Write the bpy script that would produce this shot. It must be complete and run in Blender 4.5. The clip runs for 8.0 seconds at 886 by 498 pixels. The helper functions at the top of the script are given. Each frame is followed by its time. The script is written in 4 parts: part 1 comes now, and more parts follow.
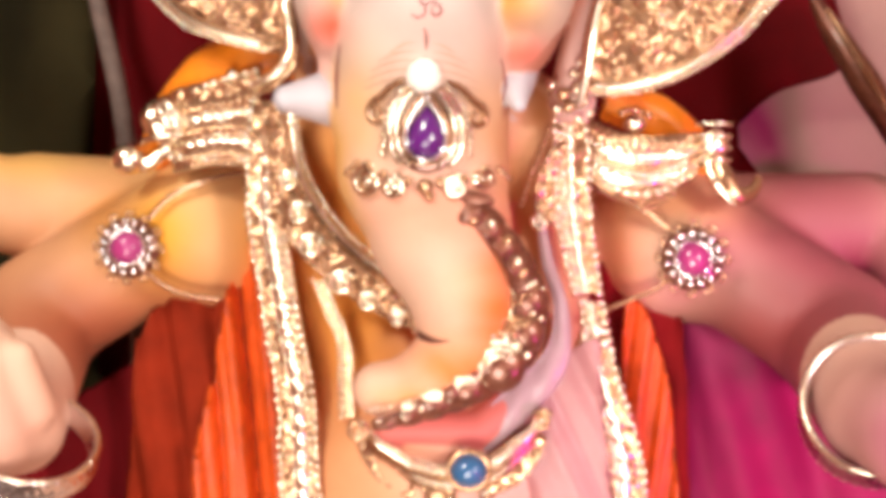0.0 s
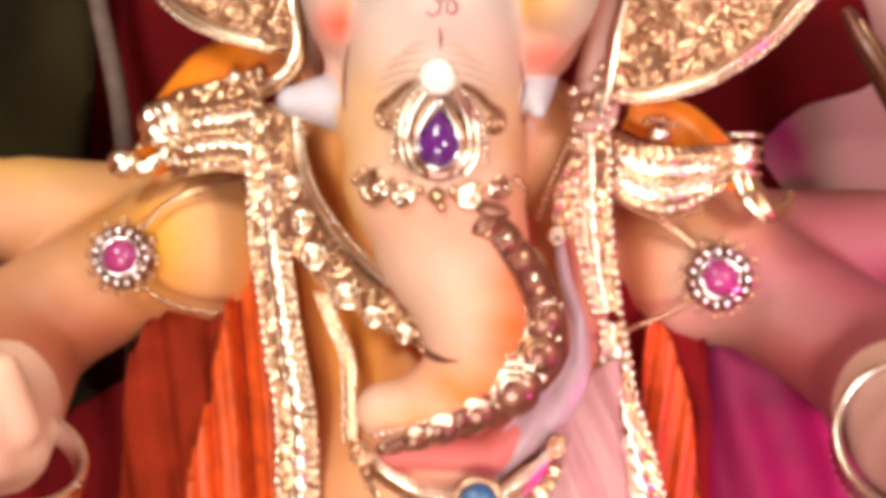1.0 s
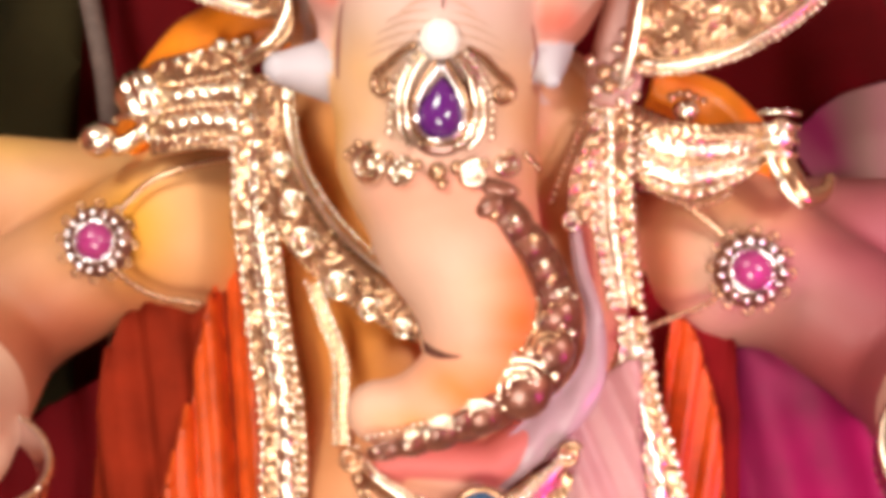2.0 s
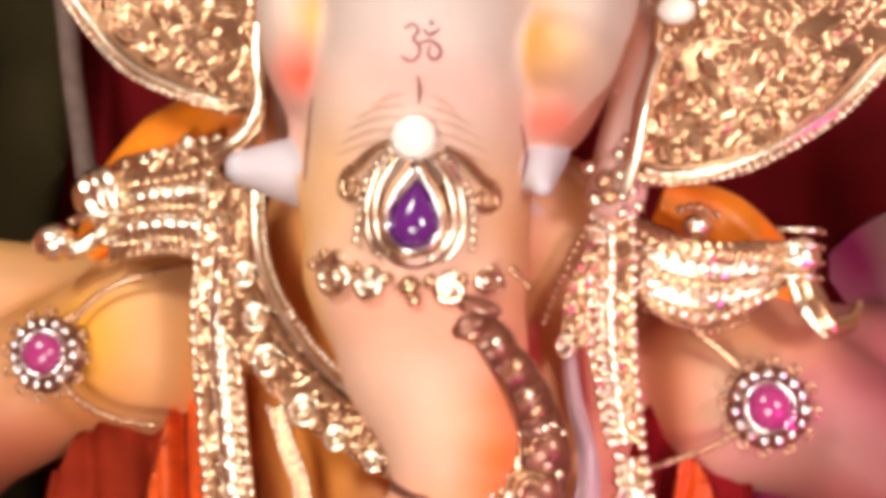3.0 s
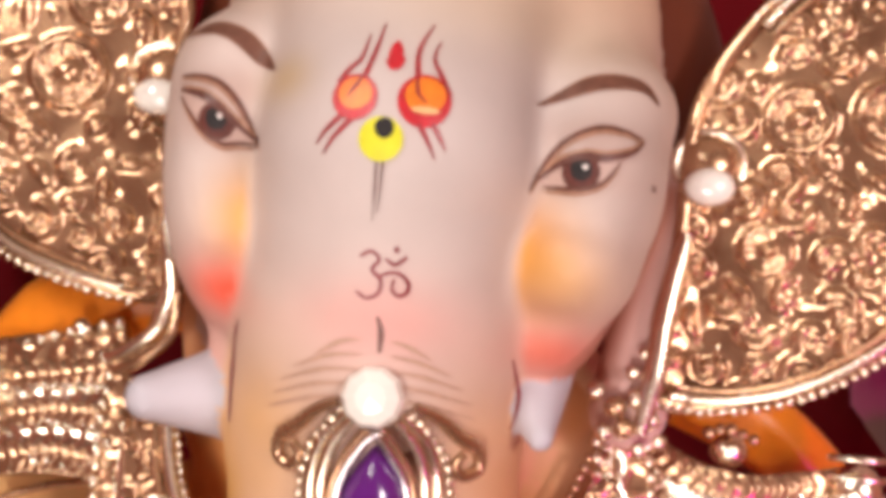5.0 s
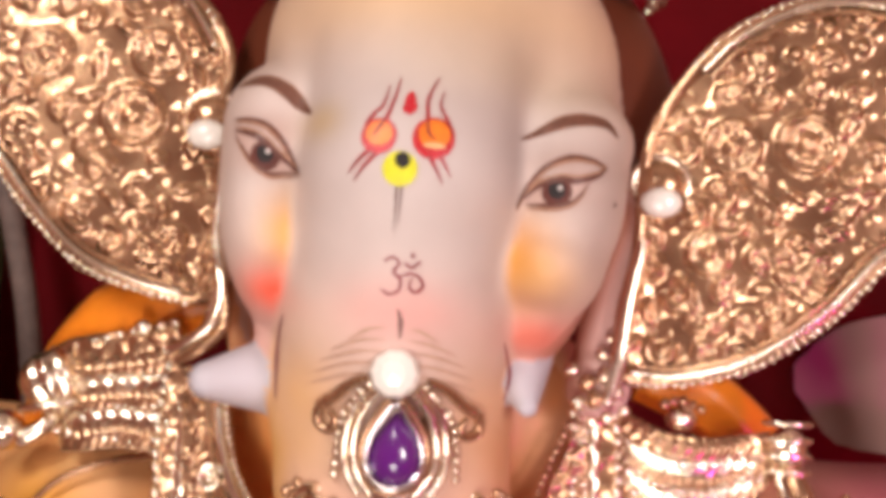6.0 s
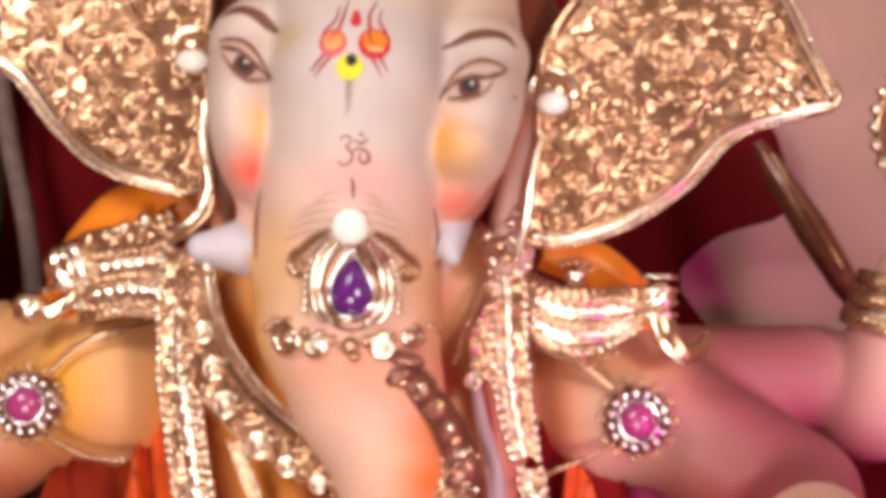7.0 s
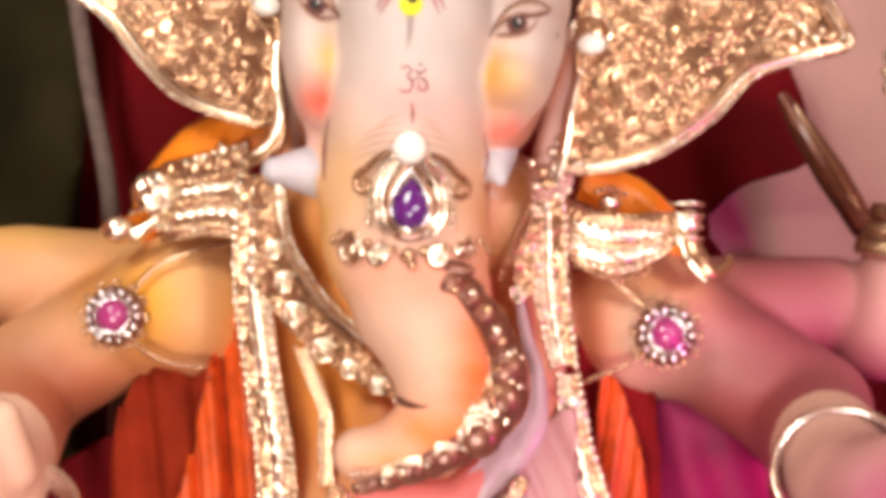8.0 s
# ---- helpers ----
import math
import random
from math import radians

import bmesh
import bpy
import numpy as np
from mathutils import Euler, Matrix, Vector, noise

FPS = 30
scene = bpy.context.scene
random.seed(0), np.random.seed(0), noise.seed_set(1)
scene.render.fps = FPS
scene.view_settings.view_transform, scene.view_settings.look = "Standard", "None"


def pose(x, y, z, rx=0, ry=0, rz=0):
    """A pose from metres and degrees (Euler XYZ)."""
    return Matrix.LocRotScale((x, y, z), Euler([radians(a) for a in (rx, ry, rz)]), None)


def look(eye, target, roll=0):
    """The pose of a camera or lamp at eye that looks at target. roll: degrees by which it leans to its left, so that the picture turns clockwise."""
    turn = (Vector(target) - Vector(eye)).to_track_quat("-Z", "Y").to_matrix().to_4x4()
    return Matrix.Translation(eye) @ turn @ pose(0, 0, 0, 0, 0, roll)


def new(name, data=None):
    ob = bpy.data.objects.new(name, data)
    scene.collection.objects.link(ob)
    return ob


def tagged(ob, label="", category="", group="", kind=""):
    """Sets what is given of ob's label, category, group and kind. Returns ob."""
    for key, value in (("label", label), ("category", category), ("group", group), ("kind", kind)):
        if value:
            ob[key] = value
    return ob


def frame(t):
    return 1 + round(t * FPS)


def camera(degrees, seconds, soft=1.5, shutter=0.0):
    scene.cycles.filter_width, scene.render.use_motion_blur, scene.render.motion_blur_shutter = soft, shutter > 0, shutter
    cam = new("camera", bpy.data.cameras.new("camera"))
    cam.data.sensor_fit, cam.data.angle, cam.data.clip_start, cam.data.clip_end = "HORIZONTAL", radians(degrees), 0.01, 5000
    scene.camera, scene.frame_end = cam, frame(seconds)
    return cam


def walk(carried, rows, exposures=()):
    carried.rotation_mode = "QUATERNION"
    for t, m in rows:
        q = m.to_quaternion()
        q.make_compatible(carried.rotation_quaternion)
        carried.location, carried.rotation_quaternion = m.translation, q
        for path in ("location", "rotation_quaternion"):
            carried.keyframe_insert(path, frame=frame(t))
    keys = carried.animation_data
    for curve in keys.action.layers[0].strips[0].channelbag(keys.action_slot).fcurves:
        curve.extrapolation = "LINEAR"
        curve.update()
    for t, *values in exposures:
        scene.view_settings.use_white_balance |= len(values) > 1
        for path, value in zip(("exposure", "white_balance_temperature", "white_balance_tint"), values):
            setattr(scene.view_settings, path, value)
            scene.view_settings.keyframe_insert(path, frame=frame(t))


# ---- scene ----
cam = camera(36.5, 8.0, 6.0)
PATH = [
    (0, (0.058, -0.042, 1.198), (-0.078, 1.953, 1.209), 1.6),
    (0.5, (0.056, -0.019, 1.202), (-0.056, 1.978, 1.235), 1.8),
    (1, (0.052, 0.009, 1.195), (-0.096, 2.003, 1.234), 2.5),
    (2.5, (0.068, 0.132, 1.177), (-0.139, 2.118, 1.294), 3.8),
    (3, (0.083, 0.171, 1.187), (-0.174, 2.141, 1.42), 4.8),
    (3.5, (0.08, 0.206, 1.241), (-0.163, 2.18, 1.451), 3.7),
    (4, (0.073, 0.249, 1.29), (-0.137, 2.231, 1.463), 3.9),
    (4.5, (0.07, 0.287, 1.305), (-0.139, 2.268, 1.483), 4.0),
    (5, (0.048, 0.307, 1.331), (-0.126, 2.296, 1.449), 4.8),
    (6.5, (0.045, 0.095, 1.285), (-0.047, 2.085, 1.458), 2.7),
    (7, (0.057, 0.019, 1.226), (0.014, 2.01, 1.412), 1.9),
    (7.5, (0.075, -0.038, 1.178), (0.029, 1.956, 1.329), 2.2),
    (8, (0.052, -0.066, 1.168), (-0.043, 1.923, 1.35), 2.5),
]
walk(cam, [(t, look(eye, target, roll)) for t, eye, target, roll in PATH],
     [(0, 0.36, 6400, 15), (1, 0.22, 6400, 15), (2.5, 0.18, 6400, 15), (3.5, 0.05, 6300, 18), (4.5, -0.15, 6250, 21), (6.5, -0.12, 6250, 22), (7.0, -0.05, 6200, 21), (8.0, 0.18, 6300, 16)])

# ---- light: a closed festival room with added lights in front of the shrine ----
world = bpy.data.worlds.new("world")
scene.world = world
world.use_nodes = True
world.node_tree.nodes["Background"].inputs[0].default_value = (1.0, 0.5, 0.32, 1)
world.node_tree.nodes["Background"].inputs[1].default_value = 0.15


def area(name, eye, target, size, watts, colour, label):
    d = bpy.data.lights.new(name, "AREA")
    d.shape, d.size, d.energy, d.color = "DISK", size, watts, colour
    ob = new(name, d)
    ob.matrix_world = look(eye, target)
    return tagged(ob, label, "lamp")


# three added lights without bodies; no such lamps are known in the room
area("front_fill_light", (-0.65, -0.4, 2.0), (0, 0.85, 1.2), 0.42, 14.5, (0.97, 0.94, 0.8), "added warm white light in front of the shrine")
area("front_fill_light", (1.0, -0.55, 1.5), (0, 0.85, 1.2), 0.36, 14, (1.0, 0.9, 0.8), "added warm white light in front of the shrine")
area("low_fill_light", (-0.05, -0.5, 0.6), (0, 0.85, 1.25), 0.6, 14, (1.0, 0.9, 0.76), "added warm white light low in front, source unseen")
# magenta cast at lower right, made with an added spotlight
magenta_spot = bpy.data.lights.new("magenta_cast_light", "SPOT")
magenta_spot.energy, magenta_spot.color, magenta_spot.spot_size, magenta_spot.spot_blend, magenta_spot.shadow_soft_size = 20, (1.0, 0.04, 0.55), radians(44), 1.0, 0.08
spot_lamp = tagged(new("magenta_cast_light", magenta_spot), "added magenta light standing in for the colour cast at lower right", "lamp")
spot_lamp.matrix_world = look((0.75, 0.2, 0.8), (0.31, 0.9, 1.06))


# ---- materials ----
def material(name, colour, rough=0.5, metal=0.0, vary=0.15, scale=40.0, bump=0.1, bump_scale=300.0, coat=0.0, attribute="", sheen=0.0):
    m = bpy.data.materials.new(name)
    m.use_nodes = True
    n, ln = m.node_tree.nodes, m.node_tree.links
    b = n["Principled BSDF"]
    tc = n.new("ShaderNodeTexCoord")
    big = n.new("ShaderNodeTexNoise")
    big.inputs["Scale"].default_value, big.inputs["Detail"].default_value = scale, 5
    fine = n.new("ShaderNodeTexNoise")
    fine.inputs["Scale"].default_value, fine.inputs["Detail"].default_value = bump_scale, 3
    ln.new(tc.outputs["Object"], big.inputs["Vector"])
    ln.new(tc.outputs["Object"], fine.inputs["Vector"])
    mix = n.new("ShaderNodeMix")
    mix.data_type, mix.blend_type = "RGBA", "MULTIPLY"
    ramp = n.new("ShaderNodeValToRGB")
    ramp.color_ramp.elements[0].position, ramp.color_ramp.elements[1].position = 0.3, 0.7
    v = 1 - vary * 2
    ramp.color_ramp.elements[0].color = (v, v, v, 1)
    ln.new(big.outputs["Fac"], ramp.inputs["Fac"])
    mix.inputs["Factor"].default_value = 1.0
    if attribute:
        a = n.new("ShaderNodeAttribute")
        a.attribute_name = attribute
        ln.new(a.outputs["Color"], mix.inputs["A"])
    else:
        mix.inputs["A"].default_value = (*colour, 1)
    ln.new(ramp.outputs["Color"], mix.inputs["B"])
    ln.new(mix.outputs["Result"], b.inputs["Base Color"])
    b.inputs["Metallic"].default_value, b.inputs["Coat Weight"].default_value = metal, coat
    b.inputs["Coat Roughness"].default_value = 0.07 if metal else 0.15
    b.inputs["Sheen Weight"].default_value = sheen
    b.inputs["Specular IOR Level"].default_value = 0.5 if rough < 0.8 else 0.08
    span = n.new("ShaderNodeMapRange")
    span.inputs["To Min"].default_value, span.inputs["To Max"].default_value = max(0.03, rough - 0.1), rough + 0.1
    ln.new(big.outputs["Fac"], span.inputs["Value"])
    ln.new(span.outputs["Result"], b.inputs["Roughness"])
    if bump:
        bp = n.new("ShaderNodeBump")
        bp.inputs["Strength"].default_value, bp.inputs["Distance"].default_value = bump, 0.001
        ln.new(fine.outputs["Fac"], bp.inputs["Height"])
        ln.new(bp.outputs["Normal"], b.inputs["Normal"])
    return m


SKIN = material("painted_plaster", (0.8, 0.7, 0.6), 0.55, 0, 0.09, 14, 0.1, 300, 0.0, "paint")
GOLD = material("antique_gold", (0.61, 0.365, 0.205), 0.25, 0.85, 0.14, 45, 0.04, 500, 0.8)
BRIGHT = material("polished_gold", (1.0, 0.88, 0.7), 0.24, 1, 0.08, 60, 0.04, 500)
DARKGOLD = material("tarnished_gold", (0.27, 0.095, 0.055), 0.32, 0.5, 0.25, 120, 0.25, 700, 0.6)
SILVER = material("silvered_metal", (0.9, 0.85, 0.86), 0.2, 1, 0.1, 80, 0.1, 600)
PEARL = material("pearl", (0.97, 0.94, 0.86), 0.15, 0.0, 0.04, 60, 0.03, 300, 1.0)
PURPLE = material("purple_gem", (0.13, 0.018, 0.2), 0.08, 0, 0.1, 50, 0, 300, 1.0)
PINK = material("pink_gem", (0.42, 0.045, 0.2), 0.1, 0, 0.1, 50, 0, 300, 1.0)
BLUE = material("blue_gem", (0.03, 0.13, 0.3), 0.1, 0, 0.1, 50, 0, 300, 1.0)
BROW = material("brow_paint", (0.2, 0.08, 0.05), 0.5, 0, 0.2, 300, 0)
LASH = material("soft_brown_paint", (0.17, 0.055, 0.035), 0.5, 0, 0.2, 300, 0)
WRINKLE = material("rose_tan_paint", (0.62, 0.39, 0.28), 0.5, 0, 0.1, 300, 0)
GLINT = material("white_paint", (0.85, 0.75, 0.7), 0.3, 0, 0.05, 300, 0)
PEACH = material("peach_paint", (0.9, 0.5, 0.22), 0.4, 0, 0.1, 300, 0)
CREASE = material("tan_paint", (0.46, 0.24, 0.15), 0.45, 0, 0.15, 300, 0)
LINE = material("brown_paint", (0.14, 0.045, 0.03), 0.45, 0, 0.15, 300, 0)
REDLINE = material("red_paint", (0.62, 0.02, 0.03), 0.4, 0, 0.15, 300, 0)
MAROONLINE = material("maroon_paint", (0.3, 0.03, 0.04), 0.4, 0, 0.15, 300, 0)
ORANGE = material("orange_paint", (0.95, 0.25, 0.02), 0.4, 0, 0.15, 200, 0)
YELLOW = material("yellow_paint", (0.78, 0.76, 0.02), 0.4, 0, 0.08, 200, 0)
WHITE = material("eye_white_paint", (0.55, 0.38, 0.32), 0.5, 0, 0.05, 200, 0, 300, 0)
BROWN = material("iris_paint", (0.15, 0.03, 0.018), 0.6, 0, 0.3, 500, 0, 300, 0)
BLACK = material("black_paint", (0.008, 0.004, 0.004), 0.6, 0, 0.1, 200, 0, 300, 0)
SILK = material("orange_silk", (0.78, 0.095, 0.004), 0.45, 0, 0.2, 60, 0.3, 900, 0, "", 0.03)
SAFFRON = material("saffron_satin", (1.0, 0.28, 0.008), 0.4, 0, 0.12, 50, 0.2, 900, 0.1, "", 0.03)
MAGENTA = material("magenta_satin", (0.34, 0.001, 0.085), 0.7, 0, 0.2, 20, 0.3, 900, 0, "", 0.0)
LILAC = material("lilac_satin", (0.5, 0.34, 0.37), 0.4, 0, 0.1, 50, 0.2, 900, 0.2, "", 0.2)
RUST = material("rust_cloth", (0.28, 0.026, 0.008), 0.85, 0, 0.2, 30, 0.3, 900)
CRIMSON = material("crimson_cloth", (0.22, 0.008, 0.01), 0.85, 0, 0.2, 30, 0.3, 900)
PALEPINK = material("pale_pink_satin", (0.48, 0.22, 0.215), 0.4, 0, 0.08, 40, 0.2, 900, 0.1, "", 0.1)
MAROON = material("maroon_velvet", (0.17, 0.006, 0.009), 0.85, 0, 0.25, 9, 0.4, 700)
DARKGREEN = material("dark_green_cloth", (0.035, 0.028, 0.011), 0.9, 0, 0.3, 9, 0.4, 700)
PLASTER = material("pink_beige_plaster", (0.56, 0.34, 0.29), 0.8, 0, 0.1, 9, 0.35, 120)
BOUNCE_RED = material("red_bounce_colour", (0.75, 0.27, 0.17), 0.8, 0, 0.15, 4, 0.2, 200)
GREY = material("grey_rope", (0.2, 0.14, 0.12), 0.7, 0, 0.2, 90, 0.4, 500)
WOOD = material("dark_wood", (0.12, 0.05, 0.03), 0.5, 0, 0.25, 15, 0.3, 200)
FLOOR = material("floor_stone", (0.3, 0.2, 0.15), 0.5, 0, 0.15, 6, 0.3, 100)
CEIL = material("cream_ceiling_paint", (0.75, 0.6, 0.5), 0.85, 0, 0.08, 5, 0.2, 80)


# ---- mesh makers; all places below are in millimetres ----
MM = 0.001


def mesh(name, verts, faces, mats, smooth=True, index=None):
    me = bpy.data.meshes.new(name)
    me.from_pydata([tuple(c * MM for c in v) for v in verts], [], faces)
    for m in mats if isinstance(mats, (list, tuple)) else [mats]:
        me.materials.append(m)
    if smooth:
        me.polygons.foreach_set("use_smooth", [True] * len(me.polygons))
    if index is not None:
        me.polygons.foreach_set("material_index", index)
    me.update()
    return me


def part(name, data, parent, label=""):
    ob = new(name, data)
    ob.parent = parent
    ob.matrix_parent_inverse = parent.matrix_basis.inverted()
    return tagged(ob, label)


def thing(name, label, category, group="", kind=""):
    return tagged(new(name), label, category, group, kind)


def spline(pts, steps=8, closed=False):
    """Points of a Catmull-Rom curve through pts."""
    p = [np.array(q, float) for q in pts]
    n, out = len(p), []
    for i in range(n if closed else n - 1):
        if closed:
            a, b, c, d = p[i - 1], p[i], p[(i + 1) % n], p[(i + 2) % n]
        else:
            a, b, c, d = p[max(i - 1, 0)], p[i], p[i + 1], p[min(i + 2, n - 1)]
        for k in range(steps):
            t = k / steps
            out.append(0.5 * (2 * b + (c - a) * t + (2 * a - 5 * b + 4 * c - d) * t * t + (3 * b - a - 3 * c + d) * t ** 3))
    if not closed:
        out.append(p[-1])
    return np.array(out)


def even(pts, gap):
    """Points at even gaps along a polyline."""
    pts = np.asarray(pts, float)
    s = np.concatenate([[0], np.cumsum(np.linalg.norm(np.diff(pts, axis=0), axis=1))])
    n = max(2, int(round(s[-1] / gap)) + 1)
    u = np.linspace(0, s[-1], n)
    return np.stack([np.interp(u, s, pts[:, k]) for k in range(pts.shape[1])], 1)


def tube_data(pts, radius, sides=8, flat=1.0):
    """Verts and faces of a tube; radius: one number, or a start and end that swell between them."""
    pts = np.asarray(pts, float)
    n = len(pts)
    r = np.full(n, radius, float) if np.isscalar(radius) else np.interp(np.linspace(0, 1, n), np.linspace(0, 1, len(radius)), radius)
    tan = np.gradient(pts, axis=0)
    tan /= np.linalg.norm(tan, axis=1)[:, None] + 1e-9
    side = np.cross(tan, [0, 1, 0])
    ln = np.linalg.norm(side, axis=1)
    side[ln < 0.05] = (1, 0, 0)
    side /= np.linalg.norm(side, axis=1)[:, None]
    up = np.cross(side, tan)
    verts, faces = [], []
    for i in range(n):
        for k in range(sides):
            a = 2 * math.pi * k / sides
            verts.append(pts[i] + r[i] * (math.cos(a) * side[i] + flat * math.sin(a) * up[i]))
    for i in range(n - 1):
        for k in range(sides):
            k2 = (k + 1) % sides
            faces.append((i * sides + k, i * sides + k2, (i + 1) * sides + k2, (i + 1) * sides + k))
    faces.append(tuple(range(sides)))
    faces.append(tuple((n - 1) * sides + k for k in reversed(range(sides))))
    return verts, faces


def tube(name, pts, radius, mat, parent, label="", sides=8, flat=1.0):
    return part(name, mesh(name, *tube_data(pts, radius, sides, flat), mat), parent, label)


def ball_mesh(name, r, mat, rings=6, segs=10):
    verts, faces = [(0, 0, r[2])], []
    for i in range(1, rings):
        a = math.pi * i / rings
        for k in range(segs):
            b = 2 * math.pi * k / segs
            verts.append((r[0] * math.sin(a) * math.cos(b), r[1] * math.sin(a) * math.sin(b), r[2] * math.cos(a)))
    verts.append((0, 0, -r[2]))
    last = len(verts) - 1
    for k in range(segs):
        k2 = (k + 1) % segs
        faces.append((0, 1 + k, 1 + k2))
        for i in range(rings - 2):
            faces.append((1 + i * segs + k, 1 + (i + 1) * segs + k, 1 + (i + 1) * segs + k2, 1 + i * segs + k2))
        faces.append((last, 1 + (rings - 2) * segs + k2, 1 + (rings - 2) * segs + k))
    return mesh(name, verts, faces, mat)


BEADS = {}


def bead(parent, p, r, mat, name="bead", squash=0.8):
    key = (round(r, 2), mat.name, squash)
    if key not in BEADS:
        BEADS[key] = ball_mesh("bead", (r, r * squash, r), mat, 5, 8)
    ob = new(name, BEADS[key])
    ob.parent = parent
    ob.location = Vector(p) * MM
    ob.rotation_euler = (random.uniform(-0.3, 0.3), random.uniform(-3, 3), random.uniform(-0.3, 0.3))
    k = random.uniform(0.85, 1.12)
    ob.scale = (k, k, k)
    return ob


def bead_row(parent, pts, r, mat, gap=None):
    for p in even(pts, gap or 2.3 * r):
        bead(parent, p + np.random.uniform(-0.12, 0.12, 3) * r, r, mat)


def ball(name, p, r, mat, parent, label="", turn=(0, 0, 0), rings=12, segs=18):
    ob = part(name, ball_mesh(name, r, mat, rings, segs), parent, label)
    ob.matrix_basis = pose(p[0] * MM, p[1] * MM, p[2] * MM, *turn)
    return ob


def curl(c, r, turns=1.4, start=0.0, hand=1, shrink=0.25, y=0.0, n=26):
    """A spiral in the upright plane, from its rim inwards."""
    out = []
    for i in range(n):
        t = i / (n - 1)
        a = start + hand * turns * 2 * math.pi * t
        q = r * (1 - (1 - shrink) * t)
        out.append((c[0] + q * math.cos(a), c[1] + y * t, c[2] + q * math.sin(a)))
    return np.array(out)


# relief patterns: height in millimetres over a flat piece, from places a (along) and b (across)
def round_ridge(d, half):
    """Profile of a rounded ridge at the distance d from its middle line."""
    return np.sqrt(np.clip(1 - (d / half) ** 2, 0, 1))


def scrolls(a, b, gap, high, seed, apart=0.86, rosettes=()):
    """Raised curls, crescents, leaves and domes strewn over a plate, no two alike, round the given rosettes (a, b, radius)."""
    rng = np.random.RandomState(seed)
    h = np.zeros_like(a)
    lo, hi = (a.min(), b.min()), (a.max(), b.max())
    spots = []
    for _ in range(5000):
        p = (rng.uniform(lo[0], hi[0]), rng.uniform(lo[1], hi[1]))
        if all((p[0] - q[0]) ** 2 + (p[1] - q[1]) ** 2 > (gap * apart) ** 2 for q in spots) and all(math.hypot(p[0] - q[0], p[1] - q[1]) > q[2] + gap * 0.5 for q in rosettes):
            spots.append(p)
    for p in spots:
        near = (abs(a - p[0]) < gap) & (abs(b - p[1]) < gap)
        if not near.any():
            continue
        x, z = a[near] - p[0], b[near] - p[1]
        r, th = np.hypot(x, z), np.arctan2(z, x)
        turn, kind, size = rng.uniform(-math.pi, math.pi), rng.rand(), gap * rng.uniform(0.85, 1.12)
        off = (rng.choice((-1, 1)) * (th - turn)) % (2 * math.pi)
        if kind < 0.5:
            fade = np.clip(off * 1.6, 0, 1) * np.clip((5.2 - off) * 1.6, 0, 1)
            k = round_ridge(r - size * 0.43 * (1 - 0.06 * off), size * 0.155 * (0.35 + 0.65 * fade)) * fade
            k = np.maximum(k, 0.95 * round_ridge(r, size * 0.17))
        elif kind < 0.8:
            fade = np.clip(np.sin(np.clip(off, 0, math.pi)) * 1.5, 0, 1)
            k = round_ridge(r - size * 0.44, size * 0.15 * (0.3 + 0.7 * fade)) * fade
            k = np.maximum(k, 0.8 * round_ridge(r - size * 0.16, size * 0.11 * (0.3 + 0.7 * fade)) * fade)
        elif kind < 0.92:
            u, v = x * math.cos(turn) + z * math.sin(turn), -x * math.sin(turn) + z * math.cos(turn)
            k = np.sqrt(np.clip(1 - (u / (size * 0.48)) ** 2 - ((v - 0.4 * u * u / size) / (size * 0.17)) ** 2, 0, 1))
        else:
            k = np.sqrt(np.clip(1 - (r / (size * 0.27)) ** 2, 0, 1))
        h[near] = np.maximum(h[near], k * high * rng.uniform(0.75, 1.1))
    for ca, cb, rad in rosettes:
        r = np.hypot(a - ca, b - cb)
        th = np.arctan2(b - cb, a - ca)
        k = np.maximum(round_ridge(r - rad, rad * 0.16), 0.75 * round_ridge(r - rad * 0.68, rad * 0.13) * (0.75 + 0.25 * np.cos(th * 9)))
        h = np.maximum(h, high * np.maximum(k, 1.1 * np.sqrt(np.clip(1 - (r / (rad * 0.42)) ** 2, 0, 1))))
    # soften the sharp foot of each form
    for _ in range(2):
        h[1:-1, 1:-1] = (2 * h[1:-1, 1:-1] + h[:-2, 1:-1] + h[2:, 1:-1] + h[1:-1, :-2] + h[1:-1, 2:]) / 6
    return h


